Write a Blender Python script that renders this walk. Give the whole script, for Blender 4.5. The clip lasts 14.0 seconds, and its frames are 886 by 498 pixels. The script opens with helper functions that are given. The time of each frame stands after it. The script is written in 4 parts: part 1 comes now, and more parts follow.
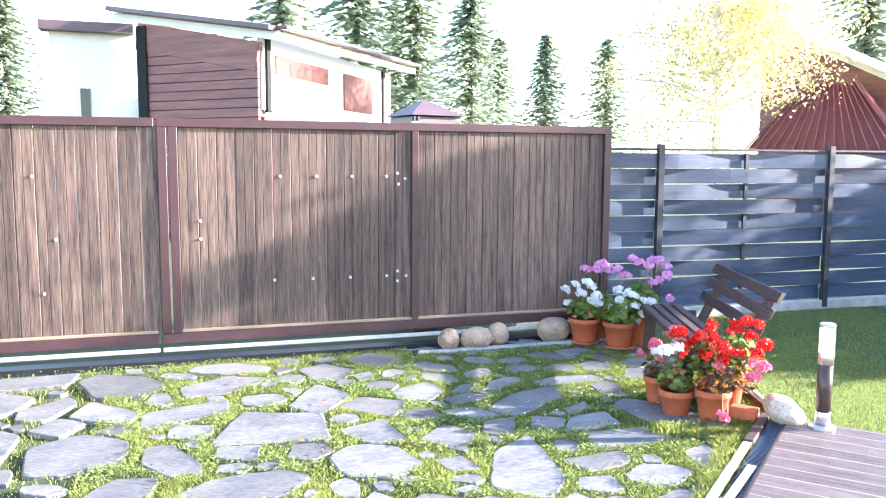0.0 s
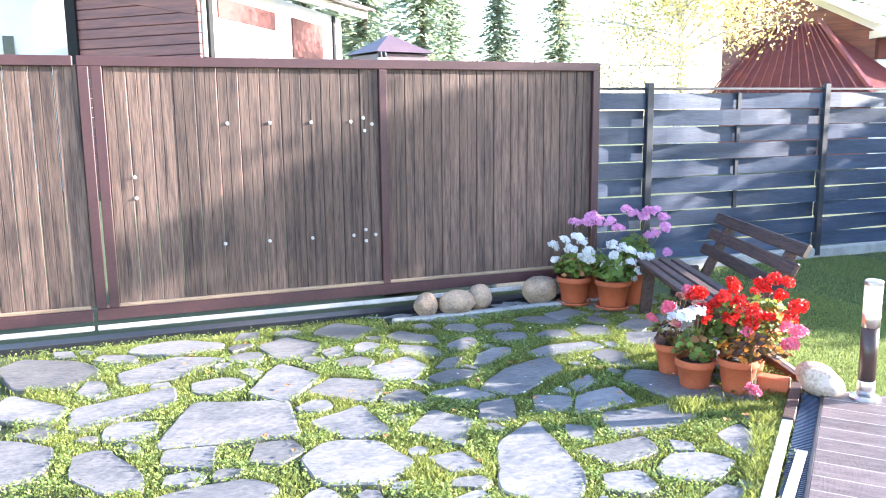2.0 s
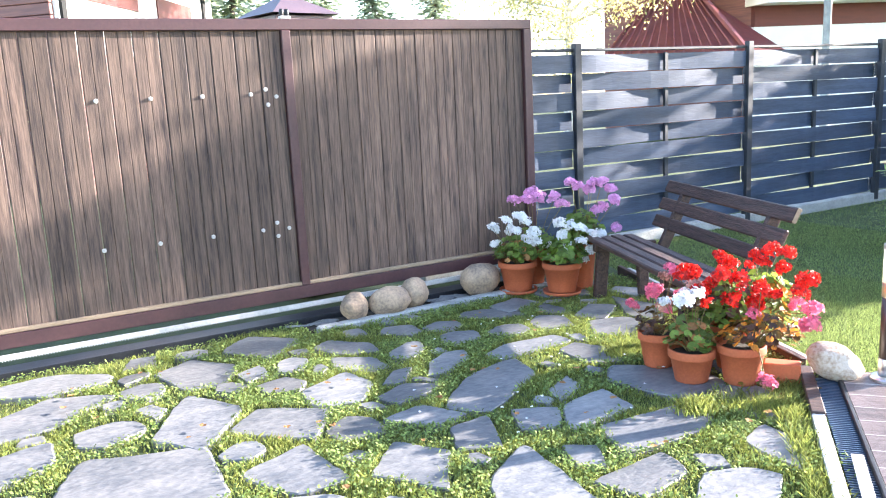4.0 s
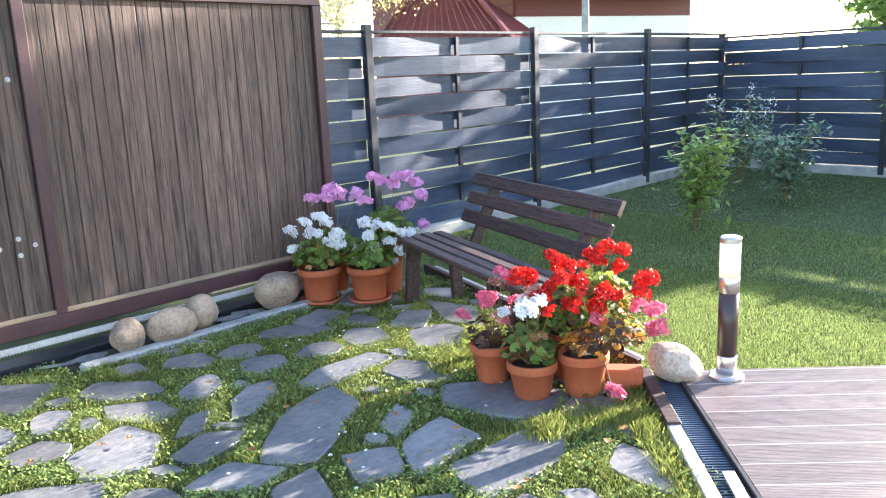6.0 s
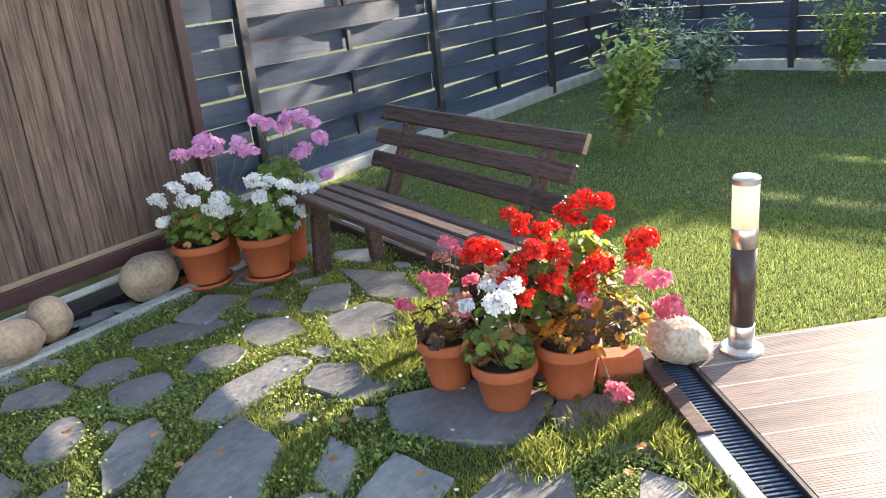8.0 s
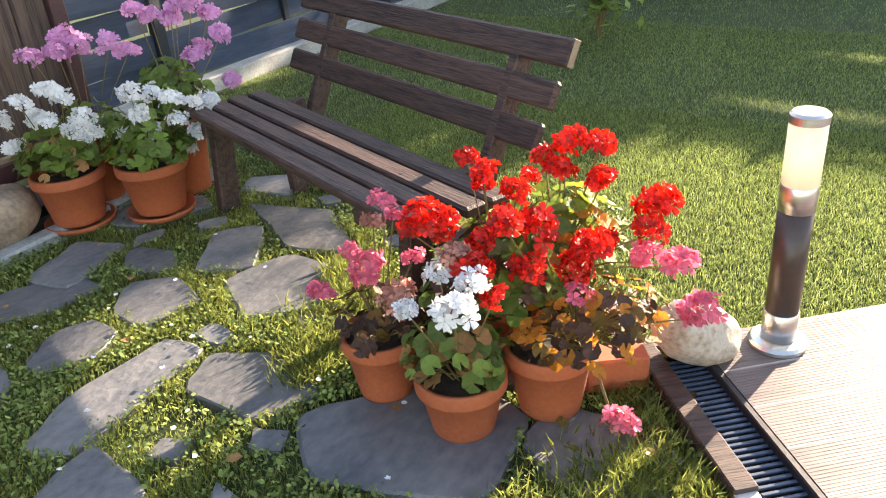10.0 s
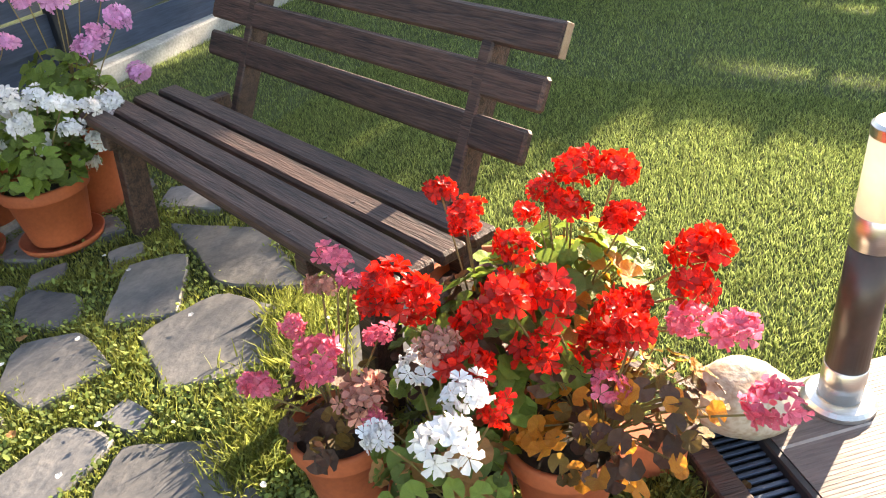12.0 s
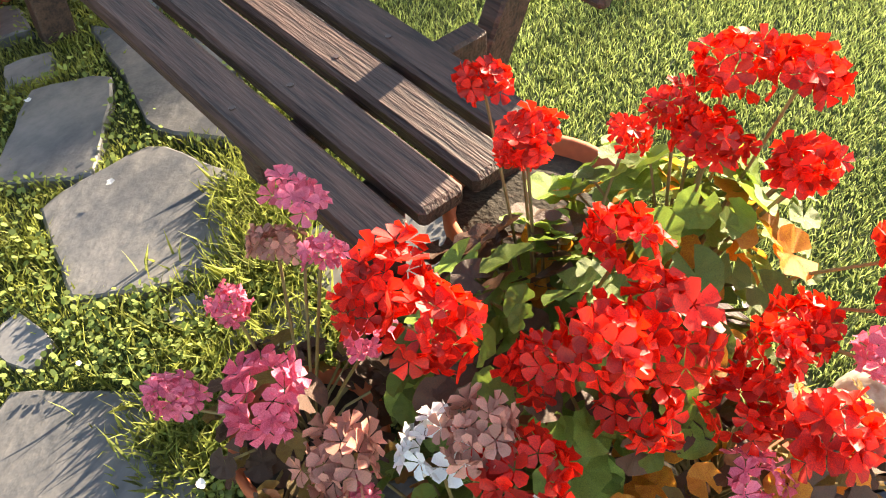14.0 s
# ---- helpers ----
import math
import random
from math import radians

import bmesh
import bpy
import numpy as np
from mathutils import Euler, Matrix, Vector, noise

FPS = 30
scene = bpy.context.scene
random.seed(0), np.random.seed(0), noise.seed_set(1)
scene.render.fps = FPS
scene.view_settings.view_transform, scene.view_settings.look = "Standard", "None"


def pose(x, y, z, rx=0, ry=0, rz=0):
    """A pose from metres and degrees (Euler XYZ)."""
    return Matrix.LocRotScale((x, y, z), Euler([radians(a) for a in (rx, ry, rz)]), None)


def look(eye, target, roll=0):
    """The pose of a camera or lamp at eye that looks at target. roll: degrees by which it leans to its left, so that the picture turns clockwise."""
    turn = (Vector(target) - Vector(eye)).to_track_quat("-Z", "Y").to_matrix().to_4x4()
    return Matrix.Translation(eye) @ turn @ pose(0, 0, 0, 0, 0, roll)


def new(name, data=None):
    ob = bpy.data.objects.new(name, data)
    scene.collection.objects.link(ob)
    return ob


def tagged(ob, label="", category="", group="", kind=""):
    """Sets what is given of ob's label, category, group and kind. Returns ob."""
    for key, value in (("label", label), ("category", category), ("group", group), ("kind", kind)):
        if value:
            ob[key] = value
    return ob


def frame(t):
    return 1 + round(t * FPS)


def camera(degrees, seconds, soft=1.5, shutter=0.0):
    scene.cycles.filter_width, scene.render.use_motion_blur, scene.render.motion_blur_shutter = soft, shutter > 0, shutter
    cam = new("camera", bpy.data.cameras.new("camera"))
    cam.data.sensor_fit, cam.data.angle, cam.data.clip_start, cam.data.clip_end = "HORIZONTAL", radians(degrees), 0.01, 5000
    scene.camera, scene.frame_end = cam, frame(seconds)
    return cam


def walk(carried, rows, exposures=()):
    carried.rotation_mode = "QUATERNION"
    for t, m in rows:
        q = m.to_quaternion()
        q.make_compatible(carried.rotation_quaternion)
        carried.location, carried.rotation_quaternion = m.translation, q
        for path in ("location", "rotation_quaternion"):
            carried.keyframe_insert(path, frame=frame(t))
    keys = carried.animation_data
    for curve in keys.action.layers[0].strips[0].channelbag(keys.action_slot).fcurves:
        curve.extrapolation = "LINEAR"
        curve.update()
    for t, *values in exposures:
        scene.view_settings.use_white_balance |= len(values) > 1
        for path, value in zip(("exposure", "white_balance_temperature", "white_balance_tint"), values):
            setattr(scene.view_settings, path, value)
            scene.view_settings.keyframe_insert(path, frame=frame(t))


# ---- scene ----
cam = camera(57.9, 14.0, 1.05)
PATH = [
    (0, (0.916, 0.291, 1.682), (1.517, 2.186, 1.465), 0.3),
    (0.5, (0.939, 0.381, 1.674), (1.563, 2.258, 1.379), 0.5),
    (1, (0.957, 0.562, 1.651), (1.733, 2.381, 1.353), 0.8),
    (1.5, (0.946, 0.853, 1.647), (1.756, 2.655, 1.339), -0.2),
    (2, (0.999, 1.116, 1.606), (1.705, 2.958, 1.272), -0.6),
    (2.2, (1.036, 1.211, 1.6), (1.749, 3.064, 1.355), 0.4),
    (4.3, (1.05, 2.191, 1.469), (2.068, 3.868, 1.082), -2.9),
    (4.5, (1.079, 2.271, 1.477), (2.146, 3.919, 1.094), -2.5),
    (5, (1.156, 2.388, 1.465), (2.379, 3.908, 1.026), -1.6),
    (5.5, (1.209, 2.532, 1.465), (2.562, 3.924, 0.985), -2.2),
    (6, (1.255, 2.686, 1.473), (2.654, 4.048, 1.042), -2.5),
    (6.5, (1.377, 2.837, 1.446), (2.798, 4.159, 0.962), -3.0),
    (7, (1.595, 3.03, 1.474), (2.97, 4.394, 0.976), -2.9),
    (7.5, (1.715, 3.229, 1.435), (3.171, 4.479, 0.871), -2.9),
    (8, (1.881, 3.485, 1.466), (3.405, 4.602, 0.812), -5.7),
    (8.2, (1.934, 3.541, 1.442), (3.462, 4.607, 0.715), -4.9),
    (10.3, (2.747, 4.03, 1.359), (4.222, 5.004, 0.423), -4.9),
    (10.5, (2.809, 4.084, 1.35), (4.285, 5.079, 0.439), -5.1),
    (11, (3.013, 4.208, 1.344), (4.493, 5.132, 0.366), -6.2),
    (11.5, (3.092, 4.255, 1.335), (4.583, 5.073, 0.282), -6.3),
    (12, (3.113, 4.28, 1.335), (4.591, 5.123, 0.284), -6.1),
    (12.5, (3.199, 4.364, 1.311), (4.619, 5.121, 0.124), -5.4),
    (13, (3.344, 4.518, 1.272), (4.699, 5.119, -0.07), -5.9),
    (13.5, (3.485, 4.592, 1.235), (4.77, 5.172, -0.184), -3.8),
    (14, (3.701, 4.658, 1.167), (4.817, 5.328, -0.352), -4.0),
]
EXPO = [(0.0, 2.95, 6150, 18), (2.0, 2.92, 6150, 17), (4.3, 2.85, 6350, 15), (5.5, 2.72, 6350, 15), (6.5, 2.45, 6700, 14), (8.0, 2.35, 7600, 15),
        (10.3, 2.35, 8200, 17), (12.0, 2.4, 8500, 16), (14.0, 2.45, 8600, 13)]
walk(cam, [(t, look(eye, target, roll)) for t, eye, target, roll in PATH], EXPO)

# ---- world and sun ----
SUN_AZ = (0.978, -0.208)
SUN_EL = radians(17.5)
world = bpy.data.worlds.new("world")
scene.world = world
world.use_nodes = True
wn = world.node_tree.nodes
sky = wn.new("ShaderNodeTexSky")
sky.sky_type = "NISHITA"
sky.sun_disc = False
sky.sun_elevation = SUN_EL
sky.sun_rotation = math.atan2(SUN_AZ[0], SUN_AZ[1])
sky.air_density, sky.dust_density = 1.0, 0.6
world.node_tree.links.new(sky.outputs[0], wn["Background"].inputs[0])
wn["Background"].inputs[1].default_value = 0.14
sun = new("sun", bpy.data.lights.new("sun", "SUN"))
sun.data.energy, sun.data.angle, sun.data.color = 5.0, radians(0.55), (1.0, 0.93, 0.82)
sun.matrix_world = look((SUN_AZ[0] * 20, SUN_AZ[1] * 20, 20 * math.tan(SUN_EL)), (0, 0, 0))


# ---- materials ----
def material(name, colour, second=None, rough=0.7, scale=8.0, stretch=(1, 1, 1), bump=0.2, metal=0.0, fine=60.0,
             spread=(0.35, 0.65), random_tint=0.0, per_island=False, translucent=0.0, emission=0.0):
    """A principled surface with a coarse mottle between two colours, a fine grain and a bump."""
    m = bpy.data.materials.new(name)
    m.use_nodes = True
    n, l = m.node_tree.nodes, m.node_tree.links
    b = n["Principled BSDF"]
    second = second or tuple(c * 0.7 for c in colour)
    co = n.new("ShaderNodeTexCoord")
    mp = n.new("ShaderNodeMapping")
    mp.inputs["Scale"].default_value = stretch
    l.new(co.outputs["Object"], mp.inputs["Vector"])
    src = mp.outputs["Vector"]
    info = n.new("ShaderNodeNewGeometry" if per_island else "ShaderNodeObjectInfo")
    rnd = info.outputs["Random Per Island" if per_island else "Random"]
    if random_tint:
        add = n.new("ShaderNodeVectorMath")
        add.operation = "MULTIPLY_ADD"
        l.new(rnd, add.inputs[0])
        add.inputs[1].default_value = (17.0, 29.0, 43.0)
        l.new(src, add.inputs[2])
        src = add.outputs[0]
    t1 = n.new("ShaderNodeTexNoise")
    t1.inputs["Scale"].default_value, t1.inputs["Detail"].default_value = scale, 5.0
    t2 = n.new("ShaderNodeTexNoise")
    t2.inputs["Scale"].default_value, t2.inputs["Detail"].default_value = fine, 3.0
    l.new(src, t1.inputs["Vector"])
    l.new(src, t2.inputs["Vector"])
    mix = n.new("ShaderNodeMath")
    mix.operation = "MULTIPLY_ADD"
    l.new(t2.outputs[0], mix.inputs[0])
    mix.inputs[1].default_value = 0.45
    sc = n.new("ShaderNodeMath")
    sc.operation = "MULTIPLY"
    sc.inputs[1].default_value = 0.55
    l.new(t1.outputs[0], sc.inputs[0])
    l.new(sc.outputs[0], mix.inputs[2])
    r = n.new("ShaderNodeValToRGB")
    r.color_ramp.elements[0].position, r.color_ramp.elements[1].position = spread
    r.color_ramp.elements[0].color, r.color_ramp.elements[1].color = (*second, 1), (*colour, 1)
    l.new(mix.outputs[0], r.inputs[0])
    out = r.outputs[0]
    if random_tint:
        hsv = n.new("ShaderNodeHueSaturation")
        mr = n.new("ShaderNodeMapRange")
        mr.inputs[3].default_value, mr.inputs[4].default_value = 1 - random_tint, 1 + random_tint
        l.new(rnd, mr.inputs[0])
        l.new(mr.outputs[0], hsv.inputs["Value"])
        l.new(out, hsv.inputs["Color"])
        out = hsv.outputs[0]
    l.new(out, b.inputs["Base Color"])
    b.inputs["Roughness"].default_value, b.inputs["Metallic"].default_value = rough, metal
    if bump:
        bp = n.new("ShaderNodeBump")
        bp.inputs["Strength"].default_value, bp.inputs["Distance"].default_value = bump, 0.01
        l.new(mix.outputs[0], bp.inputs["Height"])
        l.new(bp.outputs[0], b.inputs["Normal"])
    if translucent:
        tr = n.new("ShaderNodeBsdfTranslucent")
        ms = n.new("ShaderNodeMixShader")
        ms.inputs[0].default_value = translucent
        l.new(out, tr.inputs["Color"])
        l.new(b.outputs[0], ms.inputs[1])
        l.new(tr.outputs[0], ms.inputs[2])
        l.new(ms.outputs[0], n["Material Output"].inputs["Surface"])
    if emission:
        l.new(out, b.inputs["Emission Color"])
        b.inputs["Emission Strength"].default_value = emission
    return m


M = dict(
    gate_wood=material("gate_wood", (0.17, 0.110, 0.082), (0.030, 0.018, 0.017), 0.7, 3.0, (9, 9, 0.6), 0.35, fine=14, random_tint=0.32, spread=(0.35, 0.64)),
    gate_steel=material("gate_steel", (0.072, 0.030, 0.032), (0.048, 0.020, 0.024), 0.45, 5, bump=0.05),
    # pale tone: painted sunlight on the gate flange, and bare slat end grain
    lit_ledge_end_grain=material("lit_ledge_end_grain", (0.34, 0.25, 0.17), (0.2, 0.14, 0.09), 0.8, 4, (1, 8, 8), 0.2),
    zinc=material("zinc", (0.60, 0.58, 0.56), (0.38, 0.37, 0.36), 0.55, 9, metal=0.1, bump=0.1),
    dark_metal=material("dark_metal", (0.03, 0.03, 0.035), (0.015, 0.015, 0.018), 0.5, 9, metal=0.3),
    fence_wood=material("fence_wood", (0.053, 0.077, 0.127), (0.021, 0.031, 0.058), 0.42, 2.5, (0.8, 6, 9), 0.25, fine=12, random_tint=0.25, spread=(0.3, 0.7)),
    fence_post=material("fence_post", (0.022, 0.026, 0.036), (0.014, 0.017, 0.024), 0.5, 5),
    concrete=material("concrete", (0.42, 0.42, 0.40), (0.22, 0.22, 0.21), 0.9, 7, fine=70, bump=0.5),
    slate=material("slate", (0.225, 0.215, 0.208), (0.072, 0.080, 0.094), 0.55, 3.5, (1, 1.6, 1), 1.0, fine=24, random_tint=0.3, spread=(0.3, 0.7)),
    soil=material("soil", (0.055, 0.042, 0.03), (0.02, 0.016, 0.012), 0.95, 12, bump=1.0, fine=90),
    ground=material("ground", (0.055, 0.085, 0.022), (0.03, 0.04, 0.014), 0.95, 5, bump=1.0, fine=120),
    grass=material("grass", (0.37, 0.44, 0.15), (0.11, 0.17, 0.055), 0.5, 1.2, bump=0, fine=8, random_tint=0.7, per_island=True, translucent=0.5),
    joint_grass=material("joint_grass", (0.38, 0.40, 0.10), (0.13, 0.18, 0.045), 0.6, 1.5, bump=0, fine=9, random_tint=0.5, per_island=True, translucent=0.45),
    herb=material("herb", (0.32, 0.39, 0.10), (0.09, 0.15, 0.04), 0.8, 2.2, bump=0, fine=9, random_tint=0.4, per_island=True, translucent=0.35),
    bench_wood=material("bench_wood", (0.095, 0.050, 0.038), (0.017, 0.009, 0.009), 0.6, 3, (1.2, 16, 16), 0.6, fine=12, random_tint=0.15, spread=(0.36, 0.62)),
    deck_wood=material("deck_wood", (0.17, 0.125, 0.115), (0.075, 0.054, 0.052), 0.5, 3, (1.2, 9, 9), 0.3, fine=16, random_tint=0.16),
    # pale tone painting the sun's reflection along deck board edges
    deck_glint=material("deck_glint", (0.44, 0.38, 0.35), (0.30, 0.26, 0.24), 0.4, 9, bump=0.1),
    terracotta=material("terracotta", (0.50, 0.125, 0.048), (0.36, 0.085, 0.034), 0.75, 6, bump=0.12, fine=80, random_tint=0.08),
    boulder=material("boulder", (0.50, 0.35, 0.23), (0.20, 0.15, 0.12), 0.85, 7, bump=0.5, fine=55, random_tint=0.15),
    pale_boulder=material("pale_boulder", (0.50, 0.43, 0.36), (0.27, 0.17, 0.11), 0.8, 9, bump=0.6, fine=60, spread=(0.36, 0.55)),
    steel=material("steel", (0.72, 0.70, 0.68), (0.6, 0.58, 0.56), 0.33, 20, (1, 1, 30), 0.03, metal=1.0),
    lamp_body=material("lamp_body", (0.07, 0.042, 0.035), (0.05, 0.03, 0.025), 0.35, 5, bump=0.03),
    lamp_glass=material("lamp_glass", (0.86, 0.84, 0.74), (0.80, 0.77, 0.66), 0.3, 5, bump=0, translucent=0.55),
    channel=material("channel", (0.07, 0.10, 0.15), (0.04, 0.06, 0.10), 0.35, 9, metal=0.2, bump=0.1),
    leaf=material("leaf", (0.24, 0.33, 0.055), (0.08, 0.14, 0.028), 0.5, 25, bump=0.3, fine=80, random_tint=0.45, translucent=0.42),
    leaf_red=material("leaf_red", (0.24, 0.17, 0.03), (0.13, 0.05, 0.02), 0.5, 22, bump=0.3, fine=60, random_tint=0.5, translucent=0.5),
    leaf_dark=material("leaf_dark", (0.13, 0.055, 0.03), (0.045, 0.025, 0.018), 0.5, 22, bump=0.3, fine=60, random_tint=0.4, translucent=0.3),
    leaf_gold=material("leaf_gold", (0.80, 0.42, 0.05), (0.50, 0.10, 0.025), 0.5, 22, bump=0.3, fine=60, random_tint=0.35, translucent=0.5),
    leaf_dry=material("leaf_dry", (0.50, 0.27, 0.10), (0.30, 0.13, 0.05), 0.8, 25, bump=0.3, random_tint=0.3, translucent=0.3),
    stem=material("stem", (0.20, 0.17, 0.06), (0.14, 0.08, 0.03), 0.6, 20, bump=0.1),
    red_petal=material("red_petal", (0.90, 0.030, 0.012), (0.48, 0.008, 0.008), 0.5, 30, bump=0.1, random_tint=0.55, per_island=True, translucent=0.4),
    pink_petal=material("pink_petal", (0.88, 0.25, 0.36), (0.66, 0.10, 0.19), 0.5, 30, bump=0.1, random_tint=0.2, per_island=True, translucent=0.4),
    lilac_petal=material("lilac_petal", (0.84, 0.46, 0.74), (0.70, 0.30, 0.58), 0.5, 30, bump=0.1, random_tint=0.15, per_island=True, translucent=0.35),
    white_petal=material("white_petal", (0.88, 0.88, 0.88), (0.76, 0.76, 0.78), 0.5, 30, bump=0.1, random_tint=0.08, per_island=True, translucent=0.3),
    faded_petal=material("faded_petal", (0.34, 0.19, 0.13), (0.62, 0.24, 0.2), 0.8, 60, bump=0.1, random_tint=0.4, per_island=True, translucent=0.2),
    log_wall=material("log_wall", (0.27, 0.11, 0.085), (0.13, 0.055, 0.06), 0.6, 1.3, (0.4, 0.4, 7), 0.3, fine=6),
    red_panel=material("red_panel", (0.14, 0.022, 0.014), (0.09, 0.014, 0.010), 0.6, 2, (1, 1, 7)),
    white_wall=material("white_wall", (0.82, 0.81, 0.78), (0.74, 0.73, 0.70), 0.8, 2, bump=0.1),
    roof_tile=material("roof_tile", (0.30, 0.085, 0.085), (0.20, 0.055, 0.06), 0.5, 3, bump=0.2),
    brown_roof=material("brown_roof", (0.12, 0.075, 0.085), (0.08, 0.05, 0.06), 0.45, 3, bump=0.1),
    # needle green lightened to paint in distance haze and glare
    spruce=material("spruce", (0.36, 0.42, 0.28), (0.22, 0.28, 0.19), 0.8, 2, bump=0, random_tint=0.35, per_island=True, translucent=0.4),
    birch_leaf=material("birch_leaf", (0.76, 0.70, 0.36), (0.60, 0.55, 0.22), 0.6, 0.8, bump=0, random_tint=0.4, per_island=True, translucent=0.45),
    bark=material("bark", (0.16, 0.12, 0.09), (0.08, 0.06, 0.05), 0.9, 8, bump=0.6),
    birch_bark=material("birch_bark", (0.62, 0.60, 0.56), (0.2, 0.18, 0.16), 0.8, 5, (1, 1, 4), 0.3, spread=(0.38, 0.5)),
    bush_leaf=material("bush_leaf", (0.34, 0.45, 0.11), (0.18, 0.28, 0.06), 0.55, 12, bump=0.1, random_tint=0.35, per_island=True, translucent=0.35),
    bush_blue=material("bush_blue", (0.24, 0.34, 0.20), (0.11, 0.19, 0.12), 0.55, 12, bump=0.1, random_tint=0.3, per_island=True, translucent=0.3),
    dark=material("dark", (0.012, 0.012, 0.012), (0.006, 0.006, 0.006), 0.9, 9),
    window_pane=material("window_pane", (0.03, 0.05, 0.05), (0.02, 0.03, 0.03), 0.06, 9, bump=0),
)


# ---- makers ----
def mesh_of(name, bm, mat, smooth=False):
    me = bpy.data.meshes.new(name)
    if smooth:
        for f in bm.faces:
            f.smooth = True
    bm.to_mesh(me)
    bm.free()
    me.materials.append(M[mat])
    return me


def thing(name, label, category, m=None, group="", kind=""):
    ob = new(name)
    ob.empty_display_size = 0.1
    if m:
        ob.matrix_world = m
    return tagged(ob, label, category, group, kind)


def part(name, bm, mat, parent=None, label="", smooth=False):
    """One mesh, under a thing or under a part."""
    ob = new(name, mesh_of(name, bm, mat, smooth) if isinstance(bm, bmesh.types.BMesh) else bm)
    ob.parent = parent
    return tagged(ob, label)


def box(sx, sy, sz, m=None, bevel=0.004, bm=None):
    """A box of that size centred on m, its edges worn off."""
    own = bmesh.new()
    bmesh.ops.create_cube(own, size=1, matrix=Matrix.Diagonal((sx, sy, sz, 1)))
    if bevel:
        bmesh.ops.bevel(own, geom=own.edges[:], offset=min(bevel, sx / 3, sy / 3, sz / 3), segments=1, affect="EDGES")
    if m:
        own.transform(m)
    if bm is None:
        return own
    me = bpy.data.meshes.new("tmp")
    own.to_mesh(me)
    own.free()
    bm.from_mesh(me)
    bpy.data.meshes.remove(me)
    return bm


def lathe(profile, n=32):
    """A turned body from (radius, height) pairs."""
    bm = bmesh.new()
    rings = []
    for r, z in profile:
        rings.append([bm.verts.new((r * math.cos(2 * math.pi * i / n), r * math.sin(2 * math.pi * i / n), z)) for i in range(n)])
    for a, b in zip(rings, rings[1:]):
        for i in range(n):
            bm.faces.new((a[i], a[(i + 1) % n], b[(i + 1) % n], b[i]))
    bm.faces.new(rings[0][::-1])
    bm.faces.new(rings[-1])
    return bm


def tube(points, radius, bm=None, n=5, taper=1.0):
    """A thin round rod along points."""
    bm = bm or bmesh.new()
    prev = None
    for k, p in enumerate(points):
        p = Vector(p)
        d = Vector(points[min(k + 1, len(points) - 1)]) - Vector(points[max(k - 1, 0)])
        q = d.to_track_quat("Z", "Y")
        r = radius * (1 + (taper - 1) * k / max(1, len(points) - 1))
        ring = [bm.verts.new(p + q @ Vector((r * math.cos(2 * math.pi * i / n), r * math.sin(2 * math.pi * i / n), 0))) for i in range(n)]
        if prev:
            for i in range(n):
                bm.faces.new((prev[i], prev[(i + 1) % n], ring[(i + 1) % n], ring[i]))
        prev = ring
    return bm


def stone(sx, sy, sz, seed):
    """A rounded field stone."""
    bm = bmesh.new()
    bmesh.ops.create_icosphere(bm, subdivisions=4, radius=0.5)
    off = Vector((seed * 3.1, seed * 1.7, 0))
    for v in bm.verts:
        d = 1 + 0.18 * noise.noise(v.co * 2.2 + off) + 0.05 * noise.noise(v.co * 7 + off)
        v.co = Vector((v.co.x * sx * d, v.co.y * sy * d, v.co.z * sz * d))
    return bm


def prism(points, z0, z1, bm=None):
    """An upright block on a flat outline."""
    bm = bm or bmesh.new()
    lo = [bm.verts.new((x, y, z0)) for x, y in points]
    hi = [bm.verts.new((x, y, z1)) for x, y in points]
    bm.faces.new(lo[::-1])
    bm.faces.new(hi)
    for i in range(len(points)):
        j = (i + 1) % len(points)
        bm.faces.new((lo[i], lo[j], hi[j], hi[i]))
    return bm


def between(a, b, z=0.0):
    """The pose at the middle of a to b, its x axis along them, and their distance."""
    d = Vector((b[0] - a[0], b[1] - a[1]))
    return pose((a[0] + b[0]) / 2, (a[1] + b[1]) / 2, z, 0, 0, math.degrees(math.atan2(d.y, d.x))), d.length


# ---- plan ----
GATE_Y = 7.245
FENCE_Y = 7.90
CORNER = (12.50, 7.90)
BACK_DIR = Vector((-0.15, -0.989)).normalized()
BACK_END = (CORNER[0] + BACK_DIR.x * 14.5, CORNER[1] + BACK_DIR.y * 14.5)
D0 = Vector((4.46, 4.50))
D_EDGE = Vector((-0.70, -0.714)).normalized()
D_FAR = Vector((0.66, -0.751)).normalized()
LAWN_EDGE = ((5.44, 6.95), (4.60, 4.62))


# ---- ground ----
def sheet():
    bm = bmesh.new()
    bmesh.ops.create_grid(bm, x_segments=40, y_segments=40, size=250)
    return bm


ground = part("ground", sheet(), "ground")
ground.location.z = -0.03
tagged(ground, "dark earth and short turf under paving and lawn", "ground", kind="structure")


def edge_side(p):
    """Metres by which a place lies on the paving's side of the lawn edge and of the deck."""
    a, b = Vector(LAWN_EDGE[0]), Vector(LAWN_EDGE[1])
    n1 = Vector((b.y - a.y, -(b.x - a.x))).normalized()
    s1 = (Vector(p) - a).dot(n1)
    n2 = Vector((D_EDGE.y, -D_EDGE.x))
    s2 = (Vector(p) - D0).dot(n2) - 0.06
    return min(s1, s2) if p[1] > 3.9 else s2


rng = random.Random(5)
